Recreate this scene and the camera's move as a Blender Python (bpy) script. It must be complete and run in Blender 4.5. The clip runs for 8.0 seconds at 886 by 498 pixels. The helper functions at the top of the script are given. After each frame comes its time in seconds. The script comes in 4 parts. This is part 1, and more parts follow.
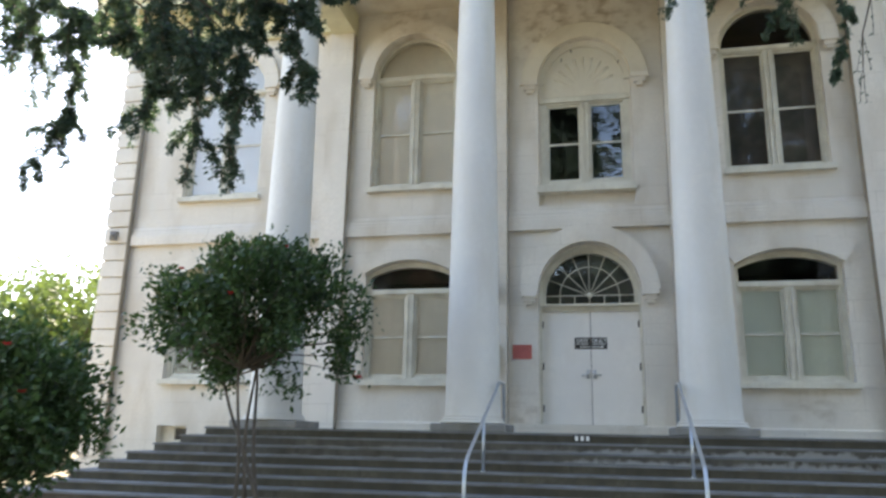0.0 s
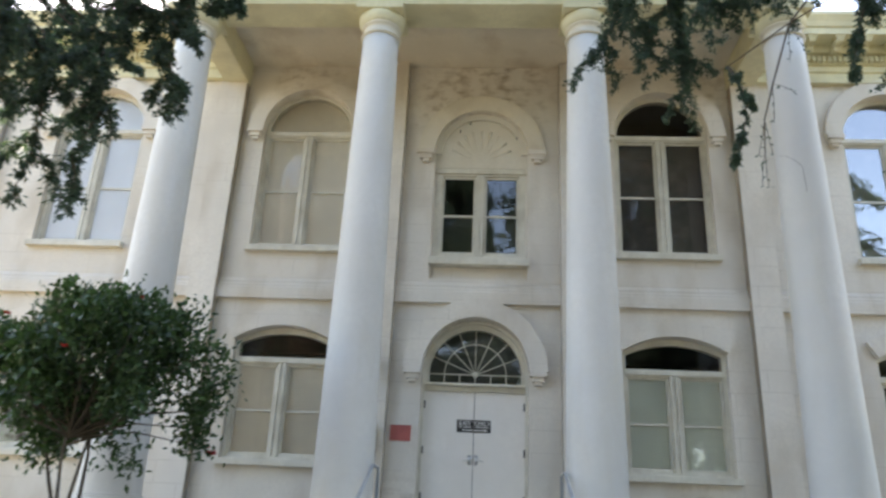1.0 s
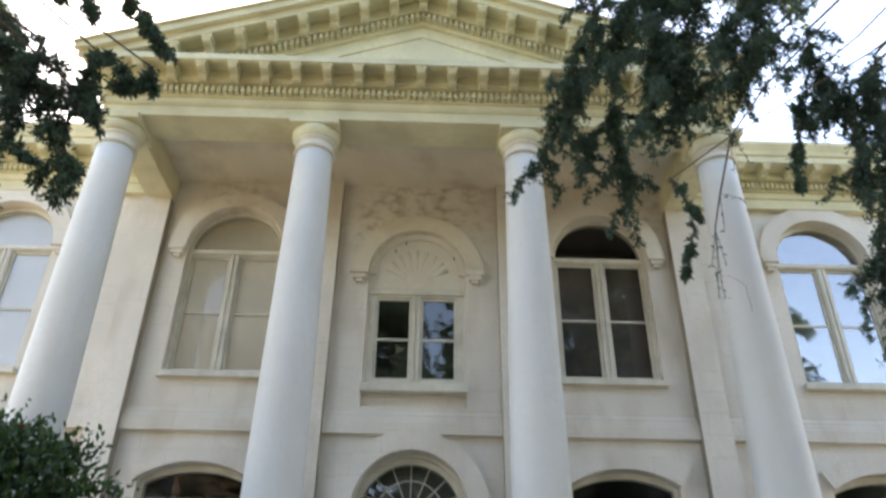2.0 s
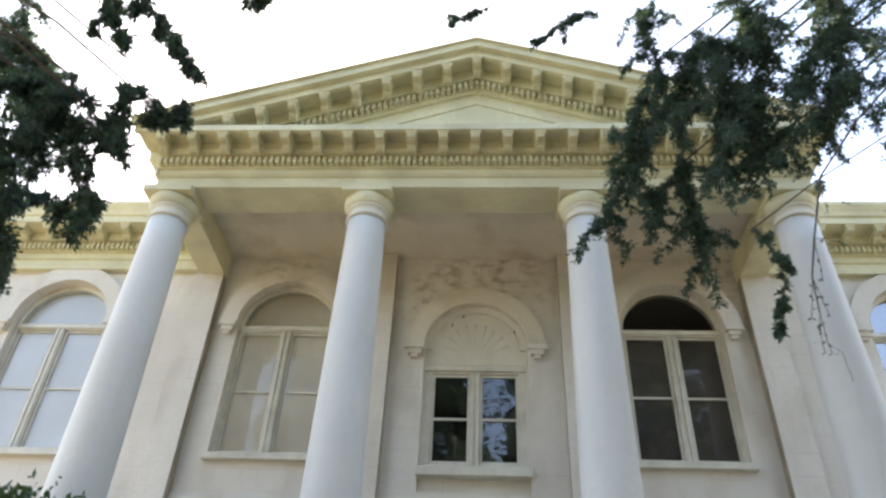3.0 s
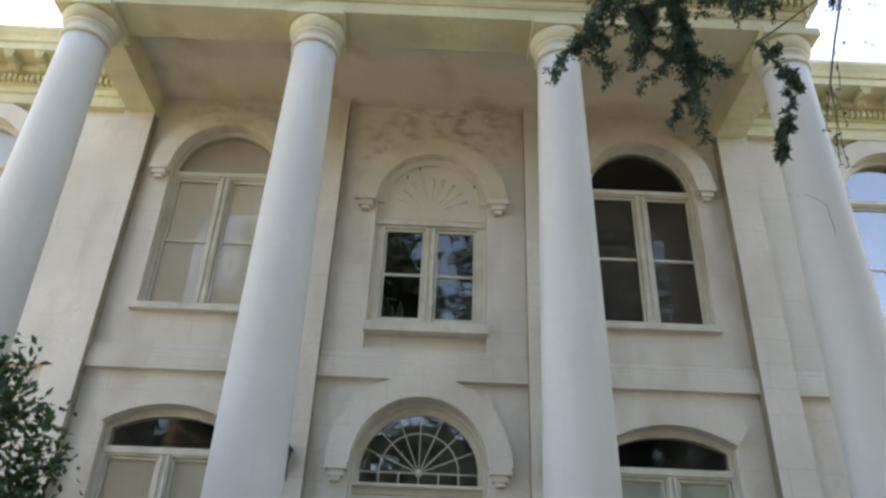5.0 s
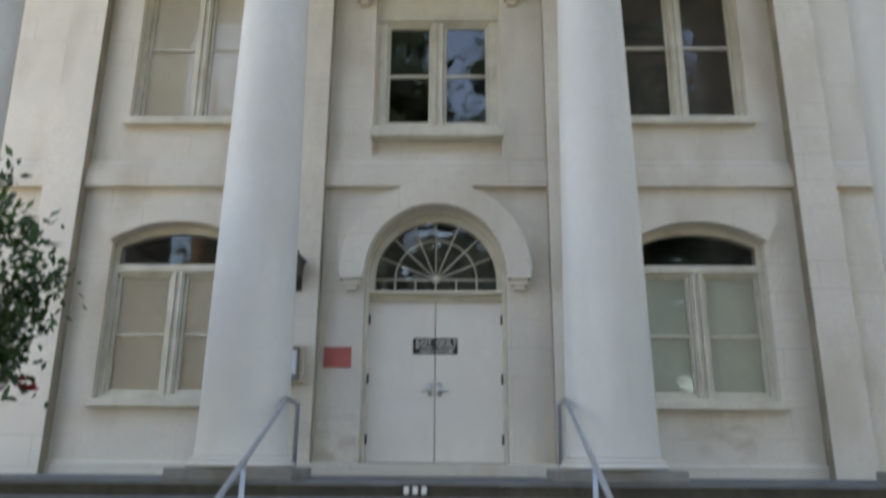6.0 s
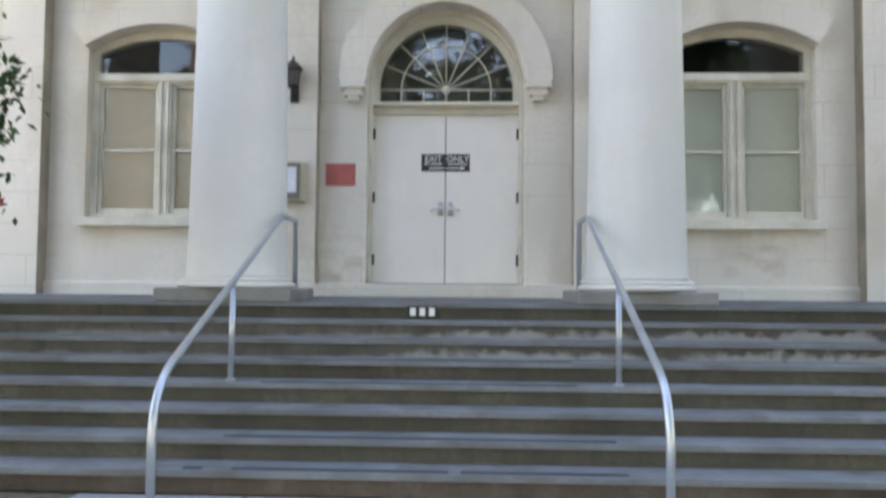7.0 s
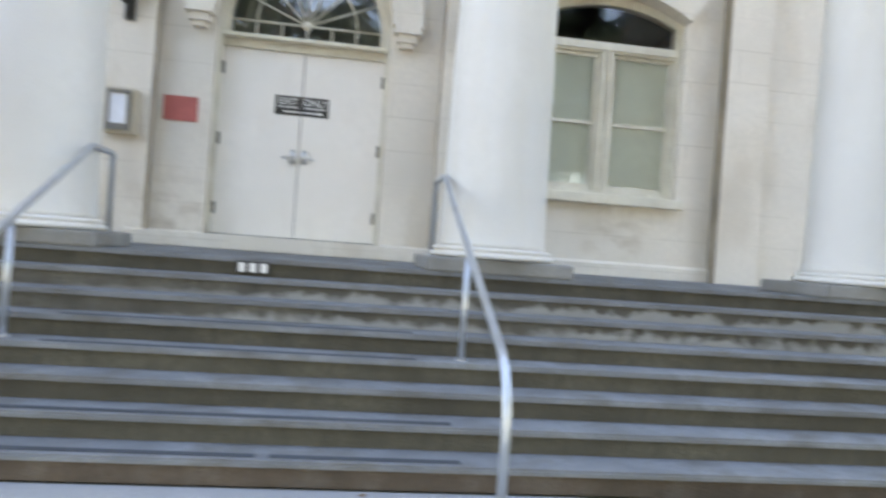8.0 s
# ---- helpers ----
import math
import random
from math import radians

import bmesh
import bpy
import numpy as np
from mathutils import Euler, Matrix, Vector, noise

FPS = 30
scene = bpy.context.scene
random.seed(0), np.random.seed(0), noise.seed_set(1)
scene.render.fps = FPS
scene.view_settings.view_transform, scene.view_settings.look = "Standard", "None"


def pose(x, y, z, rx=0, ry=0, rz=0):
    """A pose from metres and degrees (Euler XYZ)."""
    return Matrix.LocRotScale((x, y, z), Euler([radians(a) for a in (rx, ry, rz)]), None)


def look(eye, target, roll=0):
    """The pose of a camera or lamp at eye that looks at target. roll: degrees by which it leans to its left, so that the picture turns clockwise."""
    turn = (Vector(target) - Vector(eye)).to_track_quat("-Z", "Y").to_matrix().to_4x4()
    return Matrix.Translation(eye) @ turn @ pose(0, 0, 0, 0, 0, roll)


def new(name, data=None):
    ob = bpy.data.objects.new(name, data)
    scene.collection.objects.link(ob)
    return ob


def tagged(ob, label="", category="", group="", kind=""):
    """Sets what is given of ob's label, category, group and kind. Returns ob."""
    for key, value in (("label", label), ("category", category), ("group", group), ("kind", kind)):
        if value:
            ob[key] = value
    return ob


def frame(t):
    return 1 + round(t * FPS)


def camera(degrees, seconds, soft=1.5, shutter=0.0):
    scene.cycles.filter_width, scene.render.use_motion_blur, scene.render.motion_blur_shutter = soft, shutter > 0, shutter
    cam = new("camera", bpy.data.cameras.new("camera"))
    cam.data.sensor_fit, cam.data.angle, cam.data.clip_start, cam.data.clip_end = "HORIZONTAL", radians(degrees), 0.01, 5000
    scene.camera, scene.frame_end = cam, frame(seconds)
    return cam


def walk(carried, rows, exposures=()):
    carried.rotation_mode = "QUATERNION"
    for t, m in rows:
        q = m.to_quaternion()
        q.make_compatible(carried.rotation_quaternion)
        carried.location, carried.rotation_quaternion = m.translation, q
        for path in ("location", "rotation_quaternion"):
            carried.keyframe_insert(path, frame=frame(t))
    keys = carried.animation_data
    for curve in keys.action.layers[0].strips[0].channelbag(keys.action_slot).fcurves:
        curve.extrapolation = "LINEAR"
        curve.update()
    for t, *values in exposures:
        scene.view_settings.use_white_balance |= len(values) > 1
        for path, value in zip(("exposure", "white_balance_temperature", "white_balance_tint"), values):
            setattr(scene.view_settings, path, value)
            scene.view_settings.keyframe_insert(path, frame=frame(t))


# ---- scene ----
cam = camera(61.64, 8.0, soft=2.5, shutter=0.4)
PATH = [
    (0, (0.431, -16.075, 1.166), (-0.003, -14.182, 1.647), 1.2),
    (0.5, (0.331, -15.599, 1.180), (0.028, -13.713, 1.770), 1.9),
    (1, (0.275, -15.096, 1.221), (0.145, -13.225, 1.916), 2.7),
    (1.2, (0.262, -14.903, 1.235), (0.204, -13.037, 1.952), 1.2),
    (1.5, (0.217, -14.643, 1.269), (0.296, -12.823, 2.094), 0.9),
    (3, (0.229, -13.341, 1.429), (0.110, -11.762, 2.651), 2.9),
    (3.5, (0.206, -12.971, 1.426), (0.047, -11.394, 2.646), 4.9),
    (4, (0.167, -12.610, 1.413), (0.129, -11.017, 2.622), 2.3),
    (4.2, (0.158, -12.464, 1.416), (0.142, -10.828, 2.566), 1.3),
    (5.3, (0.224, -11.631, 1.377), (0.237, -9.857, 2.301), 2.6),
    (5.5, (0.244, -11.493, 1.387), (0.276, -9.681, 2.234), 1.8),
    (5.9, (0.311, -11.185, 1.378), (0.288, -9.283, 1.996), 0.1),
    (6, (0.316, -11.099, 1.398), (0.281, -9.177, 1.950), 0.4),
    (6.5, (0.387, -10.654, 1.404), (0.321, -8.672, 1.659), 0.4),
    (6.9, (0.360, -10.338, 1.394), (0.288, -8.344, 1.534), 0.4),
    (7, (0.348, -10.240, 1.395), (0.277, -8.243, 1.487), 0.5),
    (7.3, (0.363, -10.016, 1.402), (0.287, -8.018, 1.387), 0.1),
    (7.5, (0.409, -9.904, 1.408), (0.329, -7.906, 1.455), 1.5),
    (8, (0.604, -9.577, 1.392), (0.882, -7.597, 1.393), 4.2),
]
EXPOSURE = [(0.0, 2.63, 7500, 15), (1.5, 2.60, 7950, 16), (3.5, 2.50, 7700, 16), (5.5, 2.38, 8000, 16), (6.0, 2.46, 7950, 16), (6.5, 2.82, 7950, 17), (7.0, 3.10, 8100, 18), (8.0, 3.42, 8250, 18)]
walk(cam, [(t, look(eye, target, roll)) for t, eye, target, roll in PATH], EXPOSURE)

# ---- light ----
SUN_ELEVATION, SUN_FROM = radians(43), radians(-20)
world = bpy.data.worlds.new("sky")
scene.world = world
world.use_nodes = True
wn = world.node_tree
sky = wn.nodes.new("ShaderNodeTexSky")
sky.sky_type, sky.sun_disc = "NISHITA", False
sky.sun_elevation, sky.sun_rotation = SUN_ELEVATION, SUN_FROM
sky.dust_density, sky.ozone_density = 0.7, 1.3
wn.nodes["Background"].inputs["Strength"].default_value = 0.15
wn.links.new(sky.outputs["Color"], wn.nodes["Background"].inputs["Color"])
sun = new("sun", bpy.data.lights.new("sun", "SUN"))
sun.data.energy, sun.data.angle, sun.data.color = 4.0, radians(0.5), (1.0, 0.94, 0.84)
sun_way = Vector((math.sin(SUN_FROM) * math.cos(SUN_ELEVATION), math.cos(SUN_FROM) * math.cos(SUN_ELEVATION), math.sin(SUN_ELEVATION)))
sun.matrix_world = look(sun_way * 60, (0, 0, 0))

# ---- materials ----


def material(name, color, rough=0.7, metal=0.0, fine=40.0, coarse=1.5, vary=0.12, stain=None, stain_amount=0.0, stain_scale=(1.0, 1.0, 1.0), bump=0.15,
             bump_scale=60.0, island=0.0, random_tint=0.0, spec=0.5, joints=0.0, blotch=None):
    """A painted, stone or earth surface: base colour, fine grain, coarse mottling, stains and fine relief."""
    m = bpy.data.materials.new(name)
    m.use_nodes = True
    n, l = m.node_tree.nodes, m.node_tree.links
    b = n["Principled BSDF"]
    b.inputs["Roughness"].default_value, b.inputs["Metallic"].default_value = rough, metal
    b.inputs["Specular IOR Level"].default_value = spec
    where = n.new("ShaderNodeTexCoord")
    out = None

    def mixed(a, c, fac, kind="MIX"):
        x = n.new("ShaderNodeMix")
        x.data_type, x.blend_type = "RGBA", kind
        for sock, val in ((x.inputs[0], fac), (x.inputs[6], a), (x.inputs[7], c)):
            if isinstance(val, (int, float)):
                sock.default_value = val
            elif isinstance(val, tuple):
                sock.default_value = (*val, 1)
            else:
                l.new(val, sock)
        return x.outputs[2]

    def noise_at(scale, detail=4.0, stretch=None, low=0.35, high=0.65):
        v = where.outputs["Object"]
        if stretch:
            mp = n.new("ShaderNodeMapping")
            mp.inputs["Scale"].default_value = stretch
            l.new(v, mp.inputs["Vector"])
            v = mp.outputs["Vector"]
        t = n.new("ShaderNodeTexNoise")
        t.inputs["Scale"].default_value, t.inputs["Detail"].default_value = scale, detail
        l.new(v, t.inputs["Vector"])
        r = n.new("ShaderNodeMapRange")
        r.inputs["From Min"].default_value, r.inputs["From Max"].default_value = low, high
        l.new(t.outputs["Fac"], r.inputs["Value"])
        return r.outputs["Result"]

    dark = tuple(c * (1 - vary) for c in color)
    light = tuple(min(1.0, c * (1 + vary * 0.5)) for c in color)
    out = mixed(dark, light, noise_at(coarse))
    out = mixed(out, tuple(c * (1 - vary * 0.8) for c in color), mixed((0, 0, 0), (0.6, 0.6, 0.6), noise_at(fine, 3.0)))
    if stain:
        f = n.new("ShaderNodeMath")
        f.operation = "MULTIPLY"
        l.new(noise_at(1.0, 6.0, stain_scale, 0.5, 0.75), f.inputs[0])
        f.inputs[1].default_value = stain_amount
        out = mixed(out, stain, f.outputs[0])
    if joints:
        parts, flat, brick = n.new("ShaderNodeSeparateXYZ"), n.new("ShaderNodeCombineXYZ"), n.new("ShaderNodeTexBrick")
        l.new(where.outputs["Object"], parts.inputs[0])
        l.new(parts.outputs["X"], flat.inputs["X"])
        l.new(parts.outputs["Z"], flat.inputs["Y"])
        l.new(flat.outputs[0], brick.inputs["Vector"])
        for key, val in (("Scale", 1.0), ("Mortar Size", 0.007), ("Mortar Smooth", 0.6), ("Brick Width", 1.15), ("Row Height", 0.435)):
            brick.inputs[key].default_value = val
        f = n.new("ShaderNodeMath")
        f.operation = "MULTIPLY"
        l.new(brick.outputs["Fac"], f.inputs[0])
        g = n.new("ShaderNodeMath")
        g.operation = "MULTIPLY"
        l.new(noise_at(0.9, 3.0, None, 0.42, 0.62), g.inputs[0])
        g.inputs[1].default_value = joints
        l.new(g.outputs[0], f.inputs[1])
        out = mixed(out, (0.36, 0.31, 0.23), f.outputs[0])
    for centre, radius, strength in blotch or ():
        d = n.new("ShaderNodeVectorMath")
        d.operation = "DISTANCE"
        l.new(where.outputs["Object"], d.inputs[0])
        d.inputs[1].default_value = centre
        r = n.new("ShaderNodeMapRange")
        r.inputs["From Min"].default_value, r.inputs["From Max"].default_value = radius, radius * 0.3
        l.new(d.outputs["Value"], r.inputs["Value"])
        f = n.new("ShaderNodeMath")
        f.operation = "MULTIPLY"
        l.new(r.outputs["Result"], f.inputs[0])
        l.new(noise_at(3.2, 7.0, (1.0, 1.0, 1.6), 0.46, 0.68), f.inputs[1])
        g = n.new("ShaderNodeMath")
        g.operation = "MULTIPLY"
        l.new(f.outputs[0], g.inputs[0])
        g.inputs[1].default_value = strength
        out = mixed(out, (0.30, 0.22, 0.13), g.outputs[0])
    if island or random_tint:
        src = n.new("ShaderNodeNewGeometry").outputs["Random Per Island"] if island else n.new("ShaderNodeObjectInfo").outputs["Random"]
        r = n.new("ShaderNodeMapRange")
        amount = island or random_tint
        r.inputs["To Min"].default_value, r.inputs["To Max"].default_value = 1 - amount, 1 + amount
        l.new(src, r.inputs["Value"])
        out = mixed(out, r.outputs["Result"], 1.0, "MULTIPLY")
    l.new(out, b.inputs["Base Color"])
    if bump:
        bp = n.new("ShaderNodeBump")
        bp.inputs["Strength"].default_value, bp.inputs["Distance"].default_value = bump, 0.01
        l.new(noise_at(bump_scale, 5.0), bp.inputs["Height"])
        l.new(bp.outputs["Normal"], b.inputs["Normal"])
    return m


def lime_crust(m, tread_z, rise, colour):
    """Ragged lime crust that creeps up a riser from the tread below."""
    n, l = m.node_tree.nodes, m.node_tree.links
    b = n["Principled BSDF"]
    old = b.inputs["Base Color"].links[0].from_socket

    def calc(kind, a, c):
        x = n.new("ShaderNodeMath")
        x.operation = kind
        for sock, val in ((x.inputs[0], a), (x.inputs[1], c)):
            if isinstance(val, (int, float)):
                sock.default_value = val
            else:
                l.new(val, sock)
        return x.outputs[0]

    where, xyz = n.new("ShaderNodeTexCoord"), n.new("ShaderNodeSeparateXYZ")
    l.new(where.outputs["Object"], xyz.inputs[0])
    up = calc("FRACT", calc("DIVIDE", calc("ADD", xyz.outputs["Z"], 3 - tread_z), rise), 0)
    ragged, broad = n.new("ShaderNodeTexNoise"), n.new("ShaderNodeTexNoise")
    ragged.inputs["Scale"].default_value, ragged.inputs["Detail"].default_value = 5.0, 7.0
    broad.inputs["Scale"].default_value, broad.inputs["Detail"].default_value = 0.45, 2.0
    l.new(where.outputs["Object"], ragged.inputs["Vector"])
    l.new(where.outputs["Object"], broad.inputs["Vector"])
    drift = n.new("ShaderNodeMapRange")
    drift.inputs["From Min"].default_value, drift.inputs["From Max"].default_value = -2.5, 3.0
    drift.inputs["To Min"].default_value, drift.inputs["To Max"].default_value = 0.35, 1.1
    l.new(xyz.outputs["X"], drift.inputs["Value"])
    reach = calc("MULTIPLY", calc("SUBTRACT", calc("MULTIPLY", ragged.outputs["Fac"], 2.6), 0.75), calc("SUBTRACT", calc("MULTIPLY", broad.outputs["Fac"], 3.2), 0.85))
    soft = n.new("ShaderNodeMapRange")
    soft.inputs["From Min"].default_value, soft.inputs["From Max"].default_value = -0.05, 0.35
    soft.inputs["To Max"].default_value = 0.6
    l.new(calc("SUBTRACT", calc("MULTIPLY", reach, drift.outputs["Result"]), up), soft.inputs["Value"])
    x = n.new("ShaderNodeMix")
    x.data_type = "RGBA"
    l.new(soft.outputs["Result"], x.inputs[0])
    l.new(old, x.inputs[6])
    x.inputs[7].default_value = (*colour, 1)
    l.new(x.outputs[2], b.inputs["Base Color"])


def leaf_material(name, color, rough=0.45, through_light=0.25, island=0.5):
    m = material(name, color, rough=rough, fine=20, coarse=2.0, vary=0.3, bump=0, island=island)
    n, l = m.node_tree.nodes, m.node_tree.links
    b = n["Principled BSDF"]
    b.inputs["Specular IOR Level"].default_value = 0.3
    t = n.new("ShaderNodeBsdfTranslucent")
    t.inputs["Color"].default_value = (color[0] * 1.6, color[1] * 1.8, color[2] * 0.9, 1)
    x = n.new("ShaderNodeMixShader")
    x.inputs[0].default_value = through_light
    l.new(b.outputs[0], x.inputs[1])
    l.new(t.outputs[0], x.inputs[2])
    l.new(x.outputs[0], n["Material Output"].inputs["Surface"])
    return m


def glass_material(name, gloss=0.12, tint=(0.9, 0.95, 0.95), wave=0.0):
    """A thin pane: clear, with a mirror share that grows towards grazing."""
    m = bpy.data.materials.new(name)
    m.use_nodes = True
    n, l = m.node_tree.nodes, m.node_tree.links
    clear, mirror, mix = n.new("ShaderNodeBsdfTransparent"), n.new("ShaderNodeBsdfGlossy"), n.new("ShaderNodeMixShader")
    clear.inputs["Color"].default_value = (*tint, 1)
    mirror.inputs["Roughness"].default_value = 0.02
    lw = n.new("ShaderNodeFresnel")
    lw.inputs["IOR"].default_value = 1.5
    r = n.new("ShaderNodeMapRange")
    r.inputs["From Min"].default_value, r.inputs["From Max"].default_value = 0.0, 1.0
    r.inputs["To Min"].default_value, r.inputs["To Max"].default_value = gloss, 1.0
    l.new(lw.outputs[0], r.inputs["Value"])
    l.new(r.outputs["Result"], mix.inputs[0])
    l.new(clear.outputs[0], mix.inputs[1])
    l.new(mirror.outputs[0], mix.inputs[2])
    if wave:
        tc, t, bp = n.new("ShaderNodeTexCoord"), n.new("ShaderNodeTexNoise"), n.new("ShaderNodeBump")
        t.inputs["Scale"].default_value, t.inputs["Detail"].default_value = 2.2, 1.0
        l.new(tc.outputs["Object"], t.inputs["Vector"])
        l.new(t.outputs["Fac"], bp.inputs["Height"])
        bp.inputs["Strength"].default_value, bp.inputs["Distance"].default_value = wave, 0.05
        l.new(bp.outputs["Normal"], mirror.inputs["Normal"])
    l.new(mix.outputs[0], n["Material Output"].inputs["Surface"])
    return m


STUCCO = material("cream_stucco", (0.765, 0.715, 0.63), 0.85, fine=14, coarse=0.7, vary=0.11, stain=(0.46, 0.38, 0.27), stain_amount=0.55, stain_scale=(1.1, 1.1, 0.45), bump=0.35, bump_scale=45, joints=0.5,
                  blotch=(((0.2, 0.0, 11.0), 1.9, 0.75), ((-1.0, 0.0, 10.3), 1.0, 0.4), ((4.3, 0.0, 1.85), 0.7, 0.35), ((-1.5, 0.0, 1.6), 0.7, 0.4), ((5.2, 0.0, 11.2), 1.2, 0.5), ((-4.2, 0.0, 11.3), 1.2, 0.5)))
PLASTER = material("cream_plaster", (0.74, 0.70, 0.60), 0.85, fine=14, coarse=1.2, vary=0.09, stain=(0.52, 0.44, 0.33), stain_amount=0.3, stain_scale=(2.0, 2.0, 1.2), bump=0.25, bump_scale=45)
GRIME_AND_SHADE = material("grimy_shaded_stucco", (0.36, 0.31, 0.24), 0.9, fine=14, coarse=1.6, vary=0.25, stain=(0.16, 0.125, 0.085), stain_amount=0.7, stain_scale=(4.0, 4.0, 0.8), bump=0.4, bump_scale=45)
STUCCO_OLD = material("stained_cream_stucco", (0.72, 0.66, 0.54), 0.85, fine=14, coarse=0.9, vary=0.1, stain=(0.36, 0.26, 0.16), stain_amount=0.5, stain_scale=(1.3, 1.3, 1.1), bump=0.35, bump_scale=45)
TRIM = material("cream_paint", (0.74, 0.70, 0.58), 0.6, fine=20, coarse=1.4, vary=0.1, stain=(0.42, 0.36, 0.26), stain_amount=0.4, stain_scale=(2.0, 2.0, 1.0), bump=0.12)
CORNICE = material("weathered_cornice_paint", (0.73, 0.69, 0.47), 0.75, fine=12, coarse=0.9, vary=0.14, stain=(0.38, 0.34, 0.20), stain_amount=0.5, stain_scale=(1.2, 1.5, 1.5), bump=0.25)
COLUMN = material("white_column_paint", (0.73, 0.72, 0.68), 0.7, fine=10, coarse=0.8, vary=0.07, stain=(0.56, 0.51, 0.39), stain_amount=0.35, stain_scale=(2.2, 2.2, 0.35), bump=0.2)
SASH = material("sash_paint", (0.70, 0.67, 0.57), 0.5, fine=25, coarse=2.5, vary=0.14, stain=(0.40, 0.35, 0.26), stain_amount=0.5, stain_scale=(3, 3, 2), bump=0.1)
DOOR = material("off_white_door_paint", (0.84, 0.81, 0.76), 0.45, fine=8, coarse=0.8, vary=0.06, stain=(0.62, 0.53, 0.45), stain_amount=0.3, stain_scale=(1.6, 1.6, 0.6), bump=0.06)
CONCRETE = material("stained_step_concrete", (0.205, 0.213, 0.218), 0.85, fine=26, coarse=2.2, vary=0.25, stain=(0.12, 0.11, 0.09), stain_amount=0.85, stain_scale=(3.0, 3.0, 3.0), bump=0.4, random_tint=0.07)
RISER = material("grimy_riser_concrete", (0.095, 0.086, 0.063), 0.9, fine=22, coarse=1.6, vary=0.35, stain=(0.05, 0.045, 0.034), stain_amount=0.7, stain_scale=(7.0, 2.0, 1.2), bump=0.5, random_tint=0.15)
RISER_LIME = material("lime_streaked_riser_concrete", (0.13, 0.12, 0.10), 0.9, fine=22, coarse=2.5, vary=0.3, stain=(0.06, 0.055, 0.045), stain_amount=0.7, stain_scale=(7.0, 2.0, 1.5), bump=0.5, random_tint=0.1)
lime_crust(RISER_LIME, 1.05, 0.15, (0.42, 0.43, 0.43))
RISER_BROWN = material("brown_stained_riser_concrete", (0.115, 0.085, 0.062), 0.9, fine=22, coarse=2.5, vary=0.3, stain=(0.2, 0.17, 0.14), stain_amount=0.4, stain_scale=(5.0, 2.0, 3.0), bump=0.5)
PLINTH = material("plinth_concrete", (0.29, 0.285, 0.27), 0.85, fine=26, coarse=2.2, vary=0.22, stain=(0.15, 0.14, 0.12), stain_amount=0.5, stain_scale=(3.0, 3.0, 3.0), bump=0.4, random_tint=0.06)
PATH_CONCRETE = material("path_concrete", (0.36, 0.36, 0.35), 0.85, fine=30, coarse=1.0, vary=0.14, stain=(0.2, 0.19, 0.17), stain_amount=0.4, stain_scale=(1.0, 1.0, 1.0), bump=0.3)
EARTH = material("leaf_litter_earth", (0.21, 0.17, 0.105), 0.95, fine=25, coarse=0.35, vary=0.35, stain=(0.13, 0.16, 0.06), stain_amount=0.8, stain_scale=(0.5, 0.5, 0.5), bump=0.9, bump_scale=14)
STEEL = material("galvanized_rail", (0.52, 0.56, 0.60), 0.32, metal=0.65, fine=60, coarse=5, vary=0.15, bump=0.05)
TAPE = material("anti_slip_tape", (0.06, 0.07, 0.08), 0.8, fine=80, vary=0.3, bump=0.3)
BRONZE = material("dark_bronze", (0.05, 0.047, 0.042), 0.5, metal=0.4, fine=40, vary=0.3, bump=0.1)
CHROME = material("worn_chrome", (0.66, 0.66, 0.64), 0.35, metal=0.9, fine=40, vary=0.2, bump=0.05)
BLACK = material("black_sign_plastic", (0.02, 0.02, 0.022), 0.4, fine=30, vary=0.2, bump=0)
WHITE = material("white_sign_print", (0.78, 0.78, 0.76), 0.5, fine=30, vary=0.08, bump=0)
RED = material("faded_red_sign", (0.50, 0.13, 0.11), 0.6, fine=18, coarse=3, vary=0.18, bump=0.05)
BEIGE = material("beige_metal", (0.50, 0.44, 0.33), 0.5, fine=30, coarse=3, vary=0.15, bump=0.05)
# pale paper; the bright blue-white of the glazing's glare is in its colour
PAPER = material("notice_paper_with_glare", (0.82, 0.86, 0.93), 0.6, fine=12, coarse=5, vary=0.1, bump=0)
SHADE_GREEN = material("grey_green_roller_shade", (0.70, 0.75, 0.67), 0.8, fine=8, coarse=1.0, vary=0.1, bump=0.1)
SHADE_BEIGE = material("beige_roller_shade", (0.86, 0.78, 0.65), 0.8, fine=6, coarse=0.9, vary=0.12, bump=0.1)
SHADE_WHITE = material("white_roller_shade", (0.86, 0.87, 0.88), 0.8, fine=6, coarse=0.9, vary=0.08, bump=0.1)
# dark colour for unlit rooms behind glass and for the unlit lantern glass
UNLIT_BROWN = material("unlit_dark_brown", (0.095, 0.082, 0.07), 0.7, fine=6, coarse=1.6, vary=0.5, bump=0.1)
# near-black base puts the rooms' dimness into the plaster colour
INTERIOR = material("gloom_dark_plaster", (0.07, 0.062, 0.055), 0.9, vary=0.2)
ROOF = material("grey_roofing", (0.2, 0.19, 0.18), 0.9, vary=0.2, bump=0.3)
PIPE = material("grey_downpipe_paint", (0.22, 0.21, 0.19), 0.6, vary=0.2)
BARK = material("brown_grey_bark", (0.12, 0.095, 0.07), 0.9, fine=30, coarse=4, vary=0.4, bump=0.9, bump_scale=25)
NEEDLE = leaf_material("blue_green_needles", (0.055, 0.088, 0.075), 0.5, 0.3, 0.6)
CAMELLIA = leaf_material("glossy_dark_green_leaf", (0.052, 0.096, 0.04), 0.35, 0.2, 0.6)
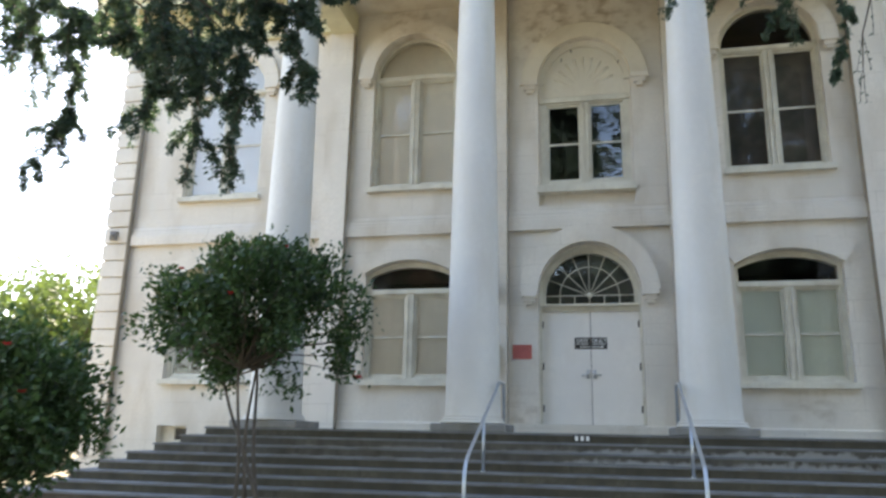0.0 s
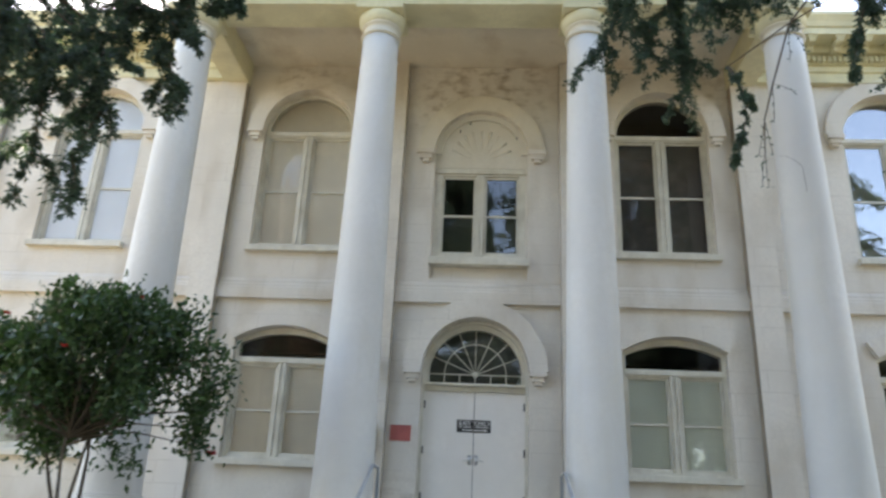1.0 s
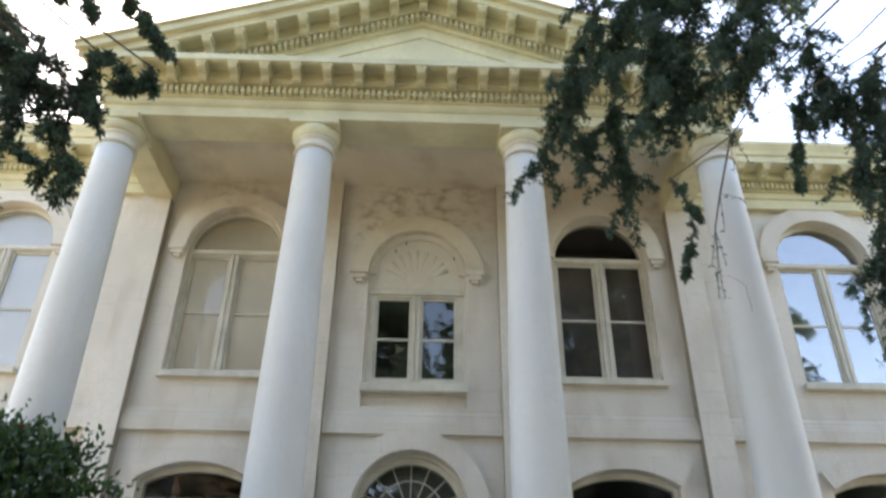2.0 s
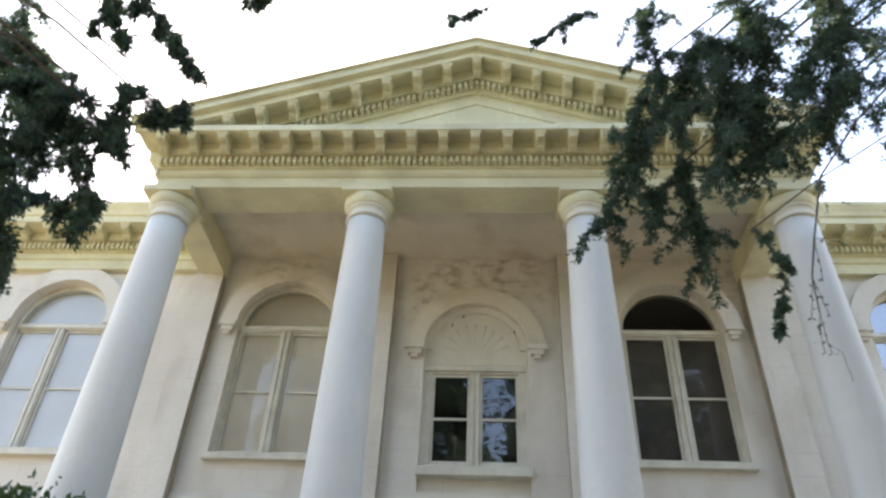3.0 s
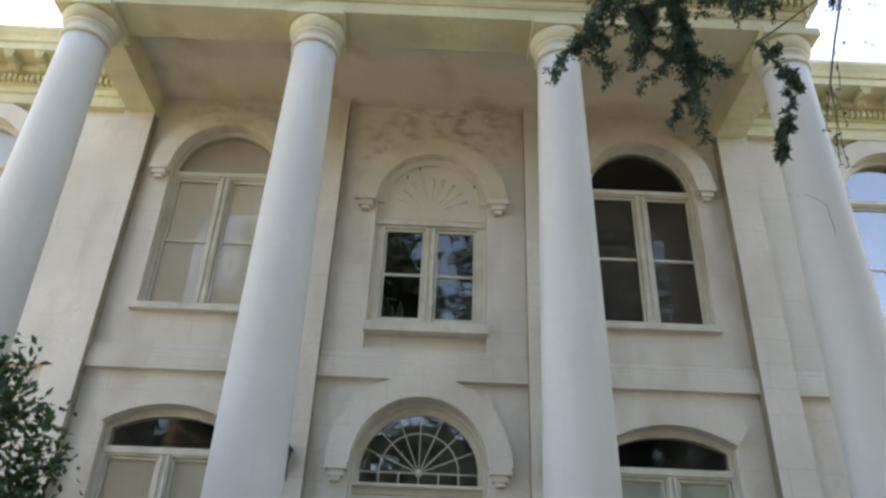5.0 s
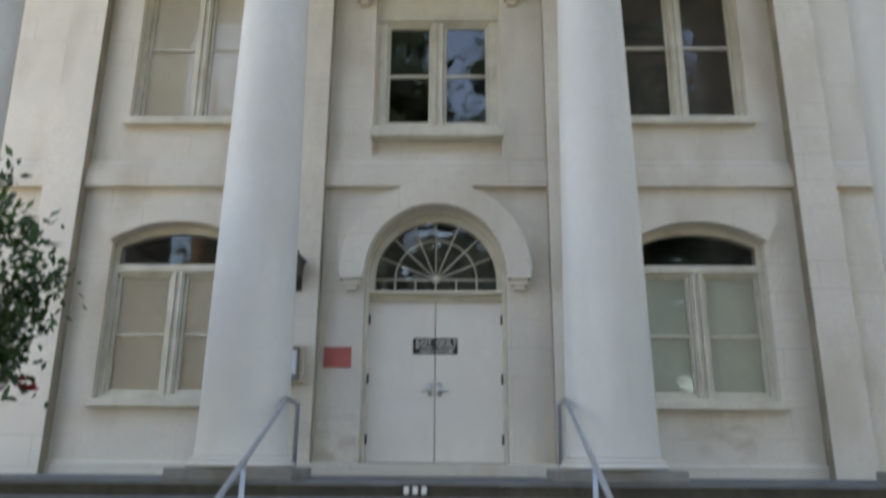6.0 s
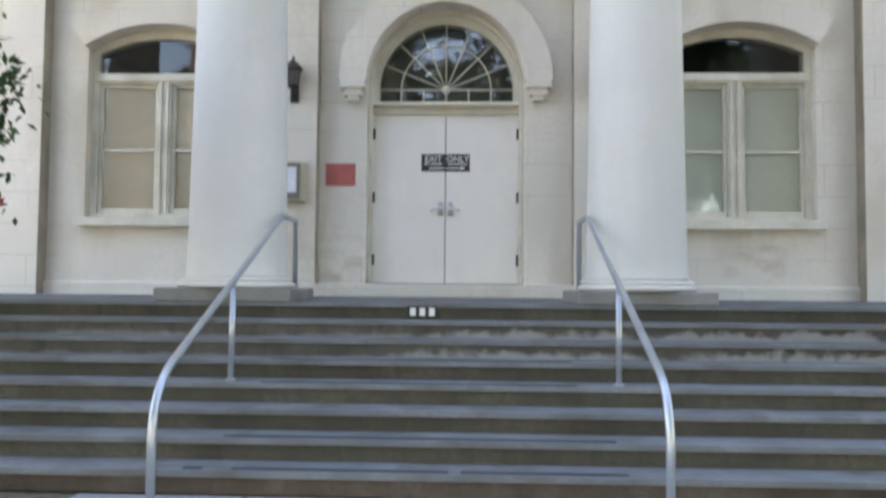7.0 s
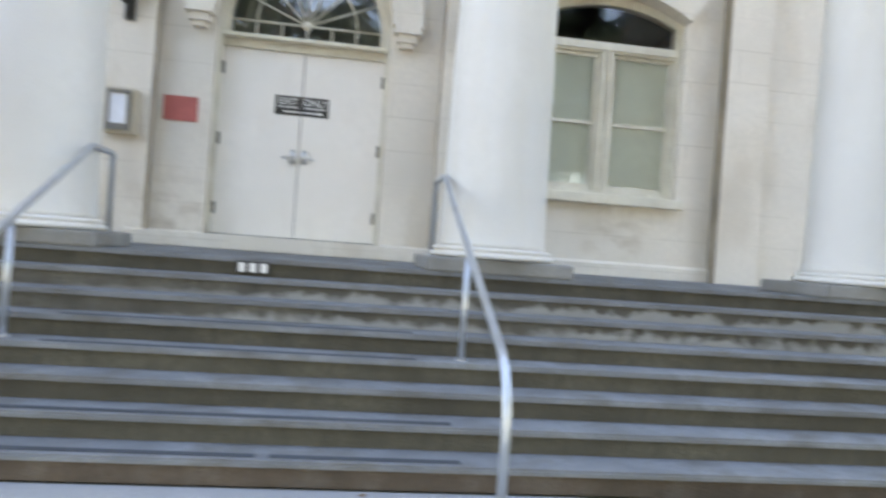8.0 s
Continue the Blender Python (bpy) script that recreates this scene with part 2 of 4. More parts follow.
FAR_LEAF = leaf_material("pale_green_leaf", (0.09, 0.12, 0.05), 0.6, 0.3, 0.4)
DARK_LEAF = leaf_material("dark_oak_leaf", (0.035, 0.055, 0.026), 0.6, 0.2, 0.4)
DRY_LEAF = material("dry_brown_leaf", (0.16, 0.10, 0.055), 0.8, vary=0.3, bump=0, island=0.6)
CRACK = material("grey_crack", (0.30, 0.28, 0.26), 0.9, vary=0.2, bump=0)
PRINT = material("dull_sign_print", (0.55, 0.55, 0.54), 0.5, vary=0.1, bump=0)
PETAL = material("red_petal", (0.55, 0.03, 0.03), 0.5, vary=0.2, bump=0)
CLEAR = bpy.data.materials.new("clear_glass_edge")
CLEAR.use_nodes = True
CLEAR.node_tree.links.new(CLEAR.node_tree.nodes.new("ShaderNodeBsdfTransparent").outputs[0], CLEAR.node_tree.nodes["Material Output"].inputs["Surface"])
GLASS = glass_material("window_glass", 0.025, (1.0, 1.0, 1.0), wave=0.03)
GLASS_SKY = glass_material("sky_mirroring_glass", 0.34, (0.8, 0.85, 0.9), 0.05)
GLASS_OLD = glass_material("wavy_old_glass", 0.07, (0.7, 0.75, 0.78), 0.12)

# ---- mesh helpers ----


def part(name, bm, mat, parent=None, label="", smooth=False):
    """Links a bmesh as one mesh object, under a thing or part where one is given."""
    me = bpy.data.meshes.new(name)
    bm.normal_update()
    bm.to_mesh(me)
    bm.free()
    me.materials.append(mat)
    if smooth:
        me.shade_smooth()
    ob = new(name, me)
    if parent is not None:
        ob.parent = parent
    return tagged(ob, label)


def pane(bm, glass, parent):
    """A sheet of glass that mirrors at its outer face and is clear at its other faces."""
    ob = part("pane", bm, glass, parent)
    ob.data.materials.append(CLEAR)
    for f in ob.data.polygons:
        f.material_index = 0 if f.normal.y < -0.9 else 1
    ob.visible_shadow = False
    return ob


def shared(name, me, parent, at, turn=0.0):
    """One more object on a mesh that alike pieces share."""
    ob = new(name, me)
    ob.parent = parent
    ob.matrix_basis = pose(*at, 0, 0, turn)
    return ob


def thing(name, label, category, kind="", group=""):
    return tagged(new(name), label, category, group, kind)


def box(bm, x0, x1, y0, y1, z0, z1):
    v = [bm.verts.new((x, y, z)) for z in (z0, z1) for y in (y0, y1) for x in (x0, x1)]
    for f in ((0, 2, 3, 1), (4, 5, 7, 6), (0, 1, 5, 4), (2, 6, 7, 3), (0, 4, 6, 2), (1, 3, 7, 5)):
        bm.faces.new([v[i] for i in f])
    return bm


def boxed(x0, x1, y0, y1, z0, z1, bevel=0.0):
    bm = box(bmesh.new(), x0, x1, y0, y1, z0, z1)
    if bevel:
        bmesh.ops.bevel(bm, geom=list(bm.edges), offset=bevel, segments=2, affect="EDGES", profile=0.6)
    return bm


def plate(bm, outer, holes, y0, y1):
    """A flat plate in the x-z plane, from y0 (front) to y1, with holes through it."""
    from mathutils.geometry import tessellate_polygon
    loops = [list(outer), *[list(h) for h in holes]]
    flat = [p for lp in loops for p in lp]
    tris = tessellate_polygon([[Vector((x, z, 0)) for x, z in lp] for lp in loops])
    front = [bm.verts.new((x, y0, z)) for x, z in flat]
    back = [bm.verts.new((x, y1, z)) for x, z in flat]
    for a, b, c in tris:
        bm.faces.new((front[a], front[b], front[c]))
        bm.faces.new((back[c], back[b], back[a]))
    k = 0
    for lp in loops:
        for i in range(len(lp)):
            a, b = k + i, k + (i + 1) % len(lp)
            bm.faces.new((front[a], back[a], back[b], front[b]))
        k += len(lp)
    bmesh.ops.recalc_face_normals(bm, faces=bm.faces)
    return bm


def prism(bm, profile, x0, x1):
    """A moulding: a closed (y, z) profile run along x."""
    a = [bm.verts.new((x0, y, z)) for y, z in profile]
    b = [bm.verts.new((x1, y, z)) for y, z in profile]
    k = len(profile)
    for i in range(k):
        bm.faces.new((a[i], a[(i + 1) % k], b[(i + 1) % k], b[i]))
    bm.faces.new(a)
    bm.faces.new(b[::-1])
    bmesh.ops.recalc_face_normals(bm, faces=bm.faces)
    return bm


def lathe(bm, profile, x, y, n=56):
    rings = [[bm.verts.new((x + r * math.cos(2 * math.pi * i / n), y + r * math.sin(2 * math.pi * i / n), z)) for i in range(n)] for r, z in profile]
    for p, q in zip(rings, rings[1:]):
        for i in range(n):
            bm.faces.new((p[i], p[(i + 1) % n], q[(i + 1) % n], q[i]))
    bm.faces.new(rings[0][::-1])
    bm.faces.new(rings[-1])
    return bm


def tube(bm, points, radii, n=10):
    """A round bar through points; radii is one number or one for each point."""
    pts = [Vector(p) for p in points]
    if isinstance(radii, (int, float)):
        radii = [radii] * len(pts)
    rings, side = [], None
    for i, p in enumerate(pts):
        d = (pts[min(i + 1, len(pts) - 1)] - pts[max(i - 1, 0)]).normalized()
        if side is None:
            side = d.cross(Vector((0.3, 0.2, 1) if abs(d.z) < 0.9 else (1, 0, 0))).normalized()
        side = (side - d * side.dot(d)).normalized()
        up = d.cross(side)
        rings.append([bm.verts.new(p + (side * math.cos(2 * math.pi * k / n) + up * math.sin(2 * math.pi * k / n)) * radii[i]) for k in range(n)])
    for a, b in zip(rings, rings[1:]):
        for k in range(n):
            bm.faces.new((a[k], a[(k + 1) % n], b[(k + 1) % n], b[k]))
    bm.faces.new(rings[0][::-1])
    bm.faces.new(rings[-1])
    return bm


def arc(cx, cz, r, a0, a1, n=24):
    return [(cx + r * math.cos(radians(a0 + (a1 - a0) * i / n)), cz + r * math.sin(radians(a0 + (a1 - a0) * i / n))) for i in range(n + 1)]


def arch(cx, half, z0, spring, rise):
    """The outline of an arched opening: sill, jambs, and a round or segmental head."""
    r = (half * half + rise * rise) / (2 * rise)
    cz = spring + rise - r
    a = math.degrees(math.asin(min(1.0, half / r)))
    return [(cx - half, z0), (cx + half, z0)] + arc(cx, cz, r, 90 - a, 90 + a)


def band(cx, half, spring, rise, width):
    """The outline of an arch's moulded band, from its opening out by width."""
    r = (half * half + rise * rise) / (2 * rise)
    cz = spring + rise - r
    a = math.degrees(math.asin(min(1.0, half / r)))
    return arc(cx, cz, r, 90 - a, 90 + a) + arc(cx, cz, r + width, 90 + a, 90 - a)


def rect(x0, x1, z0, z1):
    return [(x0, z0), (x1, z0), (x1, z1), (x0, z1)]

# ---- the building's shell ----
FLOOR, STEP, TREAD = 1.2, 0.15, 0.312
BAYS, WINGS = (-4.03, 4.03), (-9.03, 9.05)
HALF = 1.05
holes = [arch(0, 1.09, FLOOR + 0.18, 4.19, 1.09), arch(0, HALF, 6.16, 9.19, HALF)]
for cx in (*BAYS, *WINGS):
    holes += [arch(cx, HALF, 2.28, 4.69, 0.31), arch(cx, HALF, 6.80, 9.69, HALF)]
vent_hole = rect(-10.08, -9.3, 0.82, 1.2)
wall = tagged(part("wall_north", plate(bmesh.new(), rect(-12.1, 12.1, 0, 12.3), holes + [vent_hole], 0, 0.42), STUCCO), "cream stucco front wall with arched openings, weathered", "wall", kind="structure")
shell = bmesh.new()
box(shell, -12.1, -11.7, 0.42, 16, 0, 12.3)
box(shell, 11.7, 12.1, 0.42, 16, 0, 12.3)
box(shell, -12.1, 12.1, 16, 16.4, 0, 12.3)
tagged(part("wall_south", shell, STUCCO), "cream stucco side and rear walls of the building", "wall", kind="structure")
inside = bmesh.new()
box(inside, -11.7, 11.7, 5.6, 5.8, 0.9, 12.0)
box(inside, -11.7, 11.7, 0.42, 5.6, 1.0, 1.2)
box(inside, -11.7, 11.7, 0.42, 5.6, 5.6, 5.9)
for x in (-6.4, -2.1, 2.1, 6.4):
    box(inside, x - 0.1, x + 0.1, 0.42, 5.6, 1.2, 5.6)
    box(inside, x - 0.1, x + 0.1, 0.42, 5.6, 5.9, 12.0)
tagged(part("wall_inner", inside, INTERIOR), "near-black inner walls and floors that keep the rooms dim", "wall", kind="structure")
tagged(part("roof_slab", boxed(-12.4, 12.4, 0.0, 16.6, 12.31, 12.4), ROOF), "flat grey roof of the main building", "roof", kind="structure")

# flat pilasters that frame the three bays, and the base course
for sx in (-1, 1):
    for name, a, b, z1 in (("outer", 5.6, 6.2, 10.9), ("inner", 1.75, 2.4, 11.44)):
        x0, x1 = sorted((sx * a, sx * b))
        bm = boxed(x0, x1, -0.23, -0.002, FLOOR, z1, 0.006)
        bm.normal_update()
        # side returns go darker: streaked dirt plus the shade on them, both in the colour
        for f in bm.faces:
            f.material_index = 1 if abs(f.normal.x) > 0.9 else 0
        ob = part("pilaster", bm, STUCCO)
        ob.data.materials.append(GRIME_AND_SHADE)
        tagged(ob, "flat cream stucco pilaster with grimy returns, their shade in the colour", "pilaster", kind="structure")
for x0, x1 in ((-5.6, -2.4), (2.4, 5.6), (-1.75, -1.12), (1.12, 1.75)):
    prof = [(-0.002, FLOOR), (-0.06, FLOOR), (-0.06, FLOOR + 0.16), (-0.03, FLOOR + 0.19), (-0.002, FLOOR + 0.19)]
    tagged(part("baseboard", prism(bmesh.new(), prof, x0 + 0.002, x1 - 0.002), STUCCO), "low stucco base course along the porch wall", "base course", kind="structure")
for x0, x1 in ((-11.38, -6.2), (-5.6, -2.4), (-1.75, 1.75), (2.4, 5.6), (6.2, 12.1)):
    prof = [(-0.002, 5.59), (-0.12, 5.59), (-0.12, 5.83), (-0.095, 5.85), (-0.095, 5.90), (-0.055, 5.93), (-0.055, 5.99), (-0.002, 6.06)]
    tagged(part("belt_course", prism(bmesh.new(), prof, x0 + 0.002, x1 - 0.002), STUCCO), "plain stucco belt course between the two storeys", "belt course", kind="structure")


# ---- windows ----
def sash(parent, x0, x1, z0, z1, y, glass):
    """A double-hung pair: stiles, rails, meeting rail and two panes."""
    mid, s = (z0 + z1) / 2 - 0.02, 0.045
    ob = part("sash", plate(bmesh.new(), rect(x0, x1, z0, z1), [rect(x0 + s, x1 - s, z0 + 0.07, mid - 0.022), rect(x0 + s, x1 - s, mid + 0.022, z1 - s)], y, y + 0.045), SASH, parent)
    for a, b, k in ((z0 + 0.07, mid - 0.022, 0.02), (mid + 0.022, z1 - s, 0.028)):
        pane(boxed(x0 + s, x1 - s, y + k, y + k + 0.004, a, b), glass, ob)
    return ob


def fitted_window(name, cx, z0, spring, rise, bar, label, shade, shade_top, glass=GLASS, archivolt=0.37, label_stop=False, arch_shade=None):
    """Paired sashes under an arched light, in a moulded frame, with sill and archivolt."""
    w = thing(name, label, "window", "structure")
    y = 0.14
    x0, x1 = cx - HALF, cx + HALF
    frame_in = arch(cx, HALF - 0.09, bar + 0.07, spring - (0.04 if rise < 0.5 else 0), rise - 0.09)
    lights = [rect(x0 + 0.09, cx - 0.1, z0 + 0.07, bar - 0.08), rect(cx + 0.1, x1 - 0.09, z0 + 0.07, bar - 0.08), frame_in]
    part("window_frame", plate(bmesh.new(), arch(cx, HALF - 0.003, z0 + 0.003, spring, rise - 0.003), lights, y, y + 0.16), SASH, w)
    part("transom_bar", boxed(x0 + 0.05, x1 - 0.05, y - 0.035, y - 0.002, bar - 0.05, bar + 0.05, 0.008), SASH, w)
    mull = bmesh.new()
    for k in (-0.07, 0.03):
        box(mull, cx + k, cx + k + 0.04, y - 0.03, y - 0.002, z0 + 0.07, bar - 0.055)
    part("mullion", mull, SASH, w)
    sash(w, x0 + 0.095, cx - 0.105, z0 + 0.075, bar - 0.085, y + 0.05, glass)
    sash(w, cx + 0.105, x1 - 0.095, z0 + 0.075, bar - 0.085, y + 0.05, glass)
    pane(plate(bmesh.new(), frame_in, [], y + 0.06, y + 0.064), glass, w)
    if shade:
        for a, b in ((x0 + 0.1, cx - 0.11), (cx + 0.11, x1 - 0.1)):
            part("shade", boxed(a, b, y + 0.105, y + 0.109, z0 + 0.09, shade_top), shade, w)
    if arch_shade:
        part("shade", plate(bmesh.new(), arch(cx, HALF - 0.04, bar, spring, rise - 0.04), [], y + 0.165, y + 0.169), arch_shade, w)
    part("window_sill", boxed(x0 - 0.06, x1 + 0.06, -0.14, y - 0.002, z0 - 0.13, z0 - 0.002, 0.012), SASH, w)
    if archivolt:
        outline = band(cx, HALF, spring, rise, archivolt)
        part("archivolt", plate(bmesh.new(), outline, [], -0.135, -0.002), STUCCO, w)
    if label_stop:
        for s in (-1, 1):
            bm = bmesh.new()
            c = cx + s * (HALF + archivolt / 2)
            box(bm, c - 0.18, c + 0.18, -0.19, -0.05, spring - 0.10, spring - 0.002)
            box(bm, c - 0.12, c + 0.12, -0.145, -0.002, spring - 0.2, spring - 0.102)
            box(bm, c - 0.07, c + 0.07, -0.11, -0.002, spring - 0.27, spring - 0.202)
            part("impost", bm, STUCCO, w)
    return w


LOW, HIGH = (2.28, 4.69, 0.31, 4.295), (6.80, 9.69, HALF, 9.67)
k = 1
for cx in BAYS:
    fitted_window("window_%d" % k, cx, *LOW, "paired sash window with a segmental head and drawn grey-green shades", SHADE_GREEN if cx > 0 else SHADE_BEIGE, 4.2)
    k += 1
fitted_window("window_3", BAYS[0], *HIGH, "tall round-arched window with drawn beige shades", SHADE_BEIGE, 9.57, label_stop=True, arch_shade=SHADE_BEIGE)
fitted_window("window_4", BAYS[1], *HIGH, "tall round-arched window with dark panes", UNLIT_BROWN, 9.57, label_stop=True, glass=GLASS)
k = 5
for cx in WINGS:
    fitted_window("window_%d" % k, cx, *HIGH, "tall round-arched wing window with pale shades" if cx < 0 else "tall round-arched wing window mirroring blue sky", SHADE_WHITE if cx < 0 else UNLIT_BROWN, 9.57, label_stop=True, arch_shade=SHADE_WHITE if cx < 0 else UNLIT_BROWN, glass=GLASS_SKY if cx > 0 else GLASS)
    # dark sheets here stand in for the gloom of the wing rooms
    fitted_window("window_%d" % (k + 1), cx, *LOW, "paired sash wing window with a segmental head, dim inside", UNLIT_BROWN, 4.2)
    k += 2

# the middle window under a blind arch with a sunburst
mid = thing("window_9", "small paired sash window under a blind arch with a plaster sunburst", "window", "structure")
part("window_frame", plate(bmesh.new(), rect(-1.0, 1.0, 6.622, 8.85), [rect(-0.86, -0.1, 6.76, 8.66), rect(0.1, 0.86, 6.76, 8.66)], 0.15, 0.31), SASH, mid)
part("window_head", boxed(-1.03, 1.03, 0.09, 0.148, 8.70, 8.80, 0.01), SASH, mid)
mull = bmesh.new()
for q in (-0.08, 0.03):
    box(mull, q, q + 0.05, 0.12, 0.148, 6.72, 8.68)
part("mullion", mull, SASH, mid)
sash(mid, -0.855, -0.105, 6.765, 8.655, 0.20, GLASS_OLD)
sash(mid, 0.105, 0.855, 6.765, 8.655, 0.20, GLASS_OLD)
part("window_sill", boxed(-1.075, 1.075, -0.13, 0.148, 6.45, 6.62, 0.014), SASH, mid)
part("apron", boxed(-1.047, 1.047, 0.13, 0.3, 6.163, 6.448), STUCCO, mid)
for s in (-1, 1):
    x0, x1 = sorted((s * 1.003, s * 1.047))
    part("jamb", boxed(x0, x1, 0.13, 0.31, 6.624, 8.85), STUCCO, mid)
part("archivolt", plate(bmesh.new(), band(0, HALF, 9.19, HALF, 0.38), [], -0.105, -0.002), STUCCO_OLD, mid, "stained archivolt")
part("arch_ring", plate(bmesh.new(), band(0, HALF - 0.14, 9.19, HALF - 0.14, 0.138), [], 0.08, 0.25), PLASTER, mid)
part("tympanum", plate(bmesh.new(), arch(0, HALF - 0.003, 8.855, 9.19, HALF - 0.003), [], 0.15, 0.29), PLASTER, mid)
part("soot_line", plate(bmesh.new(), arc(0.02, 9.19, HALF + 0.383, 62, 124, 22) + arc(0.02, 9.19, HALF + 0.41, 118, 66, 22), [], -0.06, -0.002), GRIME_AND_SHADE, mid, "dark soot line along the archivolt's ledge")
for i in range(9):
    a = radians(22 + 136 * i / 8)
    p0, p1 = Vector((0.16 * math.cos(a), 0.165, 9.02 + 0.16 * math.sin(a))), Vector((0.72 * math.cos(a), 0.168, 9.02 + 0.82 * math.sin(a)))
    part("sun_ray", tube(bmesh.new(), (p0, (p0 + p1) / 2, p1), (0.012, 0.03, 0.045), 8), PLASTER, mid, smooth=True)
for s in (-1, 1):
    bm = bmesh.new()
    c = s * (HALF + 0.2)
    box(bm, c - 0.2, c + 0.2, -0.19, -0.107, 9.09, 9.19)
    box(bm, c - 0.13, c + 0.13, -0.145, -0.002, 8.98, 9.088)
    box(bm, c - 0.07, c + 0.07, -0.11, -0.002, 8.91, 8.978)
    part("impost", bm, STUCCO, mid)

for x, z in ((-0.27, 9.97), (-0.5, 9.76), (0.8, 9.6)):
    part("anchor_stub", tube(bmesh.new(), ((x, 0.06, z - 0.03), (x, 0.06, z + 0.04)), 0.014, 7), BRONZE, mid, "small dark iron stub")

# basement vent in the wing
vent = thing("window_10", "small dark basement opening low in the wing wall", "vent", "structure")
part("vent_frame", plate(bmesh.new(), rect(-10.077, -9.303, 0.823, 1.197), [rect(-9.72, -9.36, 0.88, 1.15)], 0.2, 0.26), STUCCO_OLD, vent)
part("grille", boxed(-9.72, -9.36, 0.24, 0.25, 0.88, 1.15), BRONZE, vent)

# ---- the entrance ----
DOOR_Z = FLOOR + 0.18
door = thing("door_1", "closed off-white double doors under a glazed fanlight", "door", "structure")
fan = [(-0.95, 3.97), (0.95, 3.97)] + arc(0, 4.15, 0.95, 0, 180, 32)
part("door_frame", plate(bmesh.new(), arch(0, 1.087, DOOR_Z + 0.003, 4.19, 1.087), [fan, rect(-1.06, 1.06, DOOR_Z + 0.006, 3.80)], 0.24, 0.40), SASH, door)
part("frame_bead", plate(bmesh.new(), arch(0, 1.084, DOOR_Z + 0.003, 4.19, 1.084), [arch(0, 1.035, DOOR_Z + 0.005, 4.18, 1.035)], 0.15, 0.238), SASH, door)
part("door_head", boxed(-1.03, 1.03, 0.12, 0.238, 3.905, 3.955, 0.012), TRIM, door)
for s in (-1, 1):
    x0, x1 = sorted((s * 0.006, s * 1.055))
    leaf = part("door_leaf", boxed(x0, x1, 0.28, 0.33, DOOR_Z + 0.012, 3.795, 0.004), DOOR, door)
    for hz in (1.72, 2.61, 3.52):
        part("hinge", tube(bmesh.new(), ((s * 1.025, 0.262, hz - 0.075), (s * 1.025, 0.262, hz + 0.075)), 0.02, 8), BRONZE, leaf, "dark hinge knuckle", True)
    handle = bmesh.new()
    box(handle, s * 0.07 - 0.035, s * 0.07 + 0.035, 0.262, 0.279, 2.36, 2.54)
    tube(handle, ((s * 0.07, 0.26, 2.45), (s * 0.07, 0.21, 2.45), (s * 0.12, 0.20, 2.44), (s * 0.21, 0.205, 2.42)), 0.014, 8)
    part("door_handle", handle, CHROME, leaf, "worn chrome lever handle", True)
bars = bmesh.new()
for i in range(1, 8):
    a = radians(180 * i / 8)
    tube(bars, ((0.05 * math.cos(a), 0.25, 4.15 + 0.05 * math.sin(a)), (0.948 * math.cos(a), 0.25, 4.15 + 0.948 * math.sin(a))), 0.011, 6)
tube(bars, ((-0.95, 0.25, 4.15), (0.95, 0.25, 4.15)), 0.014, 6)
for x in (-0.64, -0.32, 0, 0.32, 0.64):
    tube(bars, ((x, 0.25, 3.97), (x, 0.25, 4.15)), 0.013, 6)
tube(bars, [(x, 0.25, z) for x, z in arc(0, 4.15, 0.64, 0, 180, 28)], 0.012, 6)
tube(bars, ((0, 0.235, 4.15), (0, 0.262, 4.15)), 0.06, 14)
part("fanlight_bars", bars, SASH, door, "cream radiating glazing bars", True)
pane(plate(bmesh.new(), fan, [], 0.262, 0.266), GLASS_OLD, door)
# dark sheet added for the unlit hall behind the fanlight
part("backing", plate(bmesh.new(), [(-1.05, 3.95), (1.05, 3.95)] + arc(0, 4.16, 1.05, 0, 180, 24), [], 0.42, 0.44), UNLIT_BROWN, door)
part("archivolt", plate(bmesh.new(), band(0, 1.09, 4.19, 1.09, 0.39), [], -0.16, -0.002), STUCCO, door)
part("arch_ring", plate(bmesh.new(), band(0, 1.09, 4.19, 1.09, 0.05), [], -0.175, -0.162), STUCCO, door)
for s in (-1, 1):
    bm = bmesh.new()
    c = s * 1.28
    box(bm, c - 0.17, c + 0.17, -0.20, -0.002, 4.08, 4.188)
    box(bm, c - 0.12, c + 0.12, -0.15, -0.002, 3.98, 4.078)
    box(bm, c - 0.075, c + 0.075, -0.12, -0.002, 3.91, 3.978)
    part("impost", bm, STUCCO, door)
tagged(part("threshold", boxed(-1.9, 1.9, -0.42, 0.42, FLOOR + 0.002, DOOR_Z, 0.015), STUCCO), "worn cream threshold slab before the double doors", "threshold", kind="structure")

# ---- porch steps, wrapping round three sides ----
steps = thing("porch_steps", "wide stained grey concrete steps wrapping round the porch", "steps", "structure")
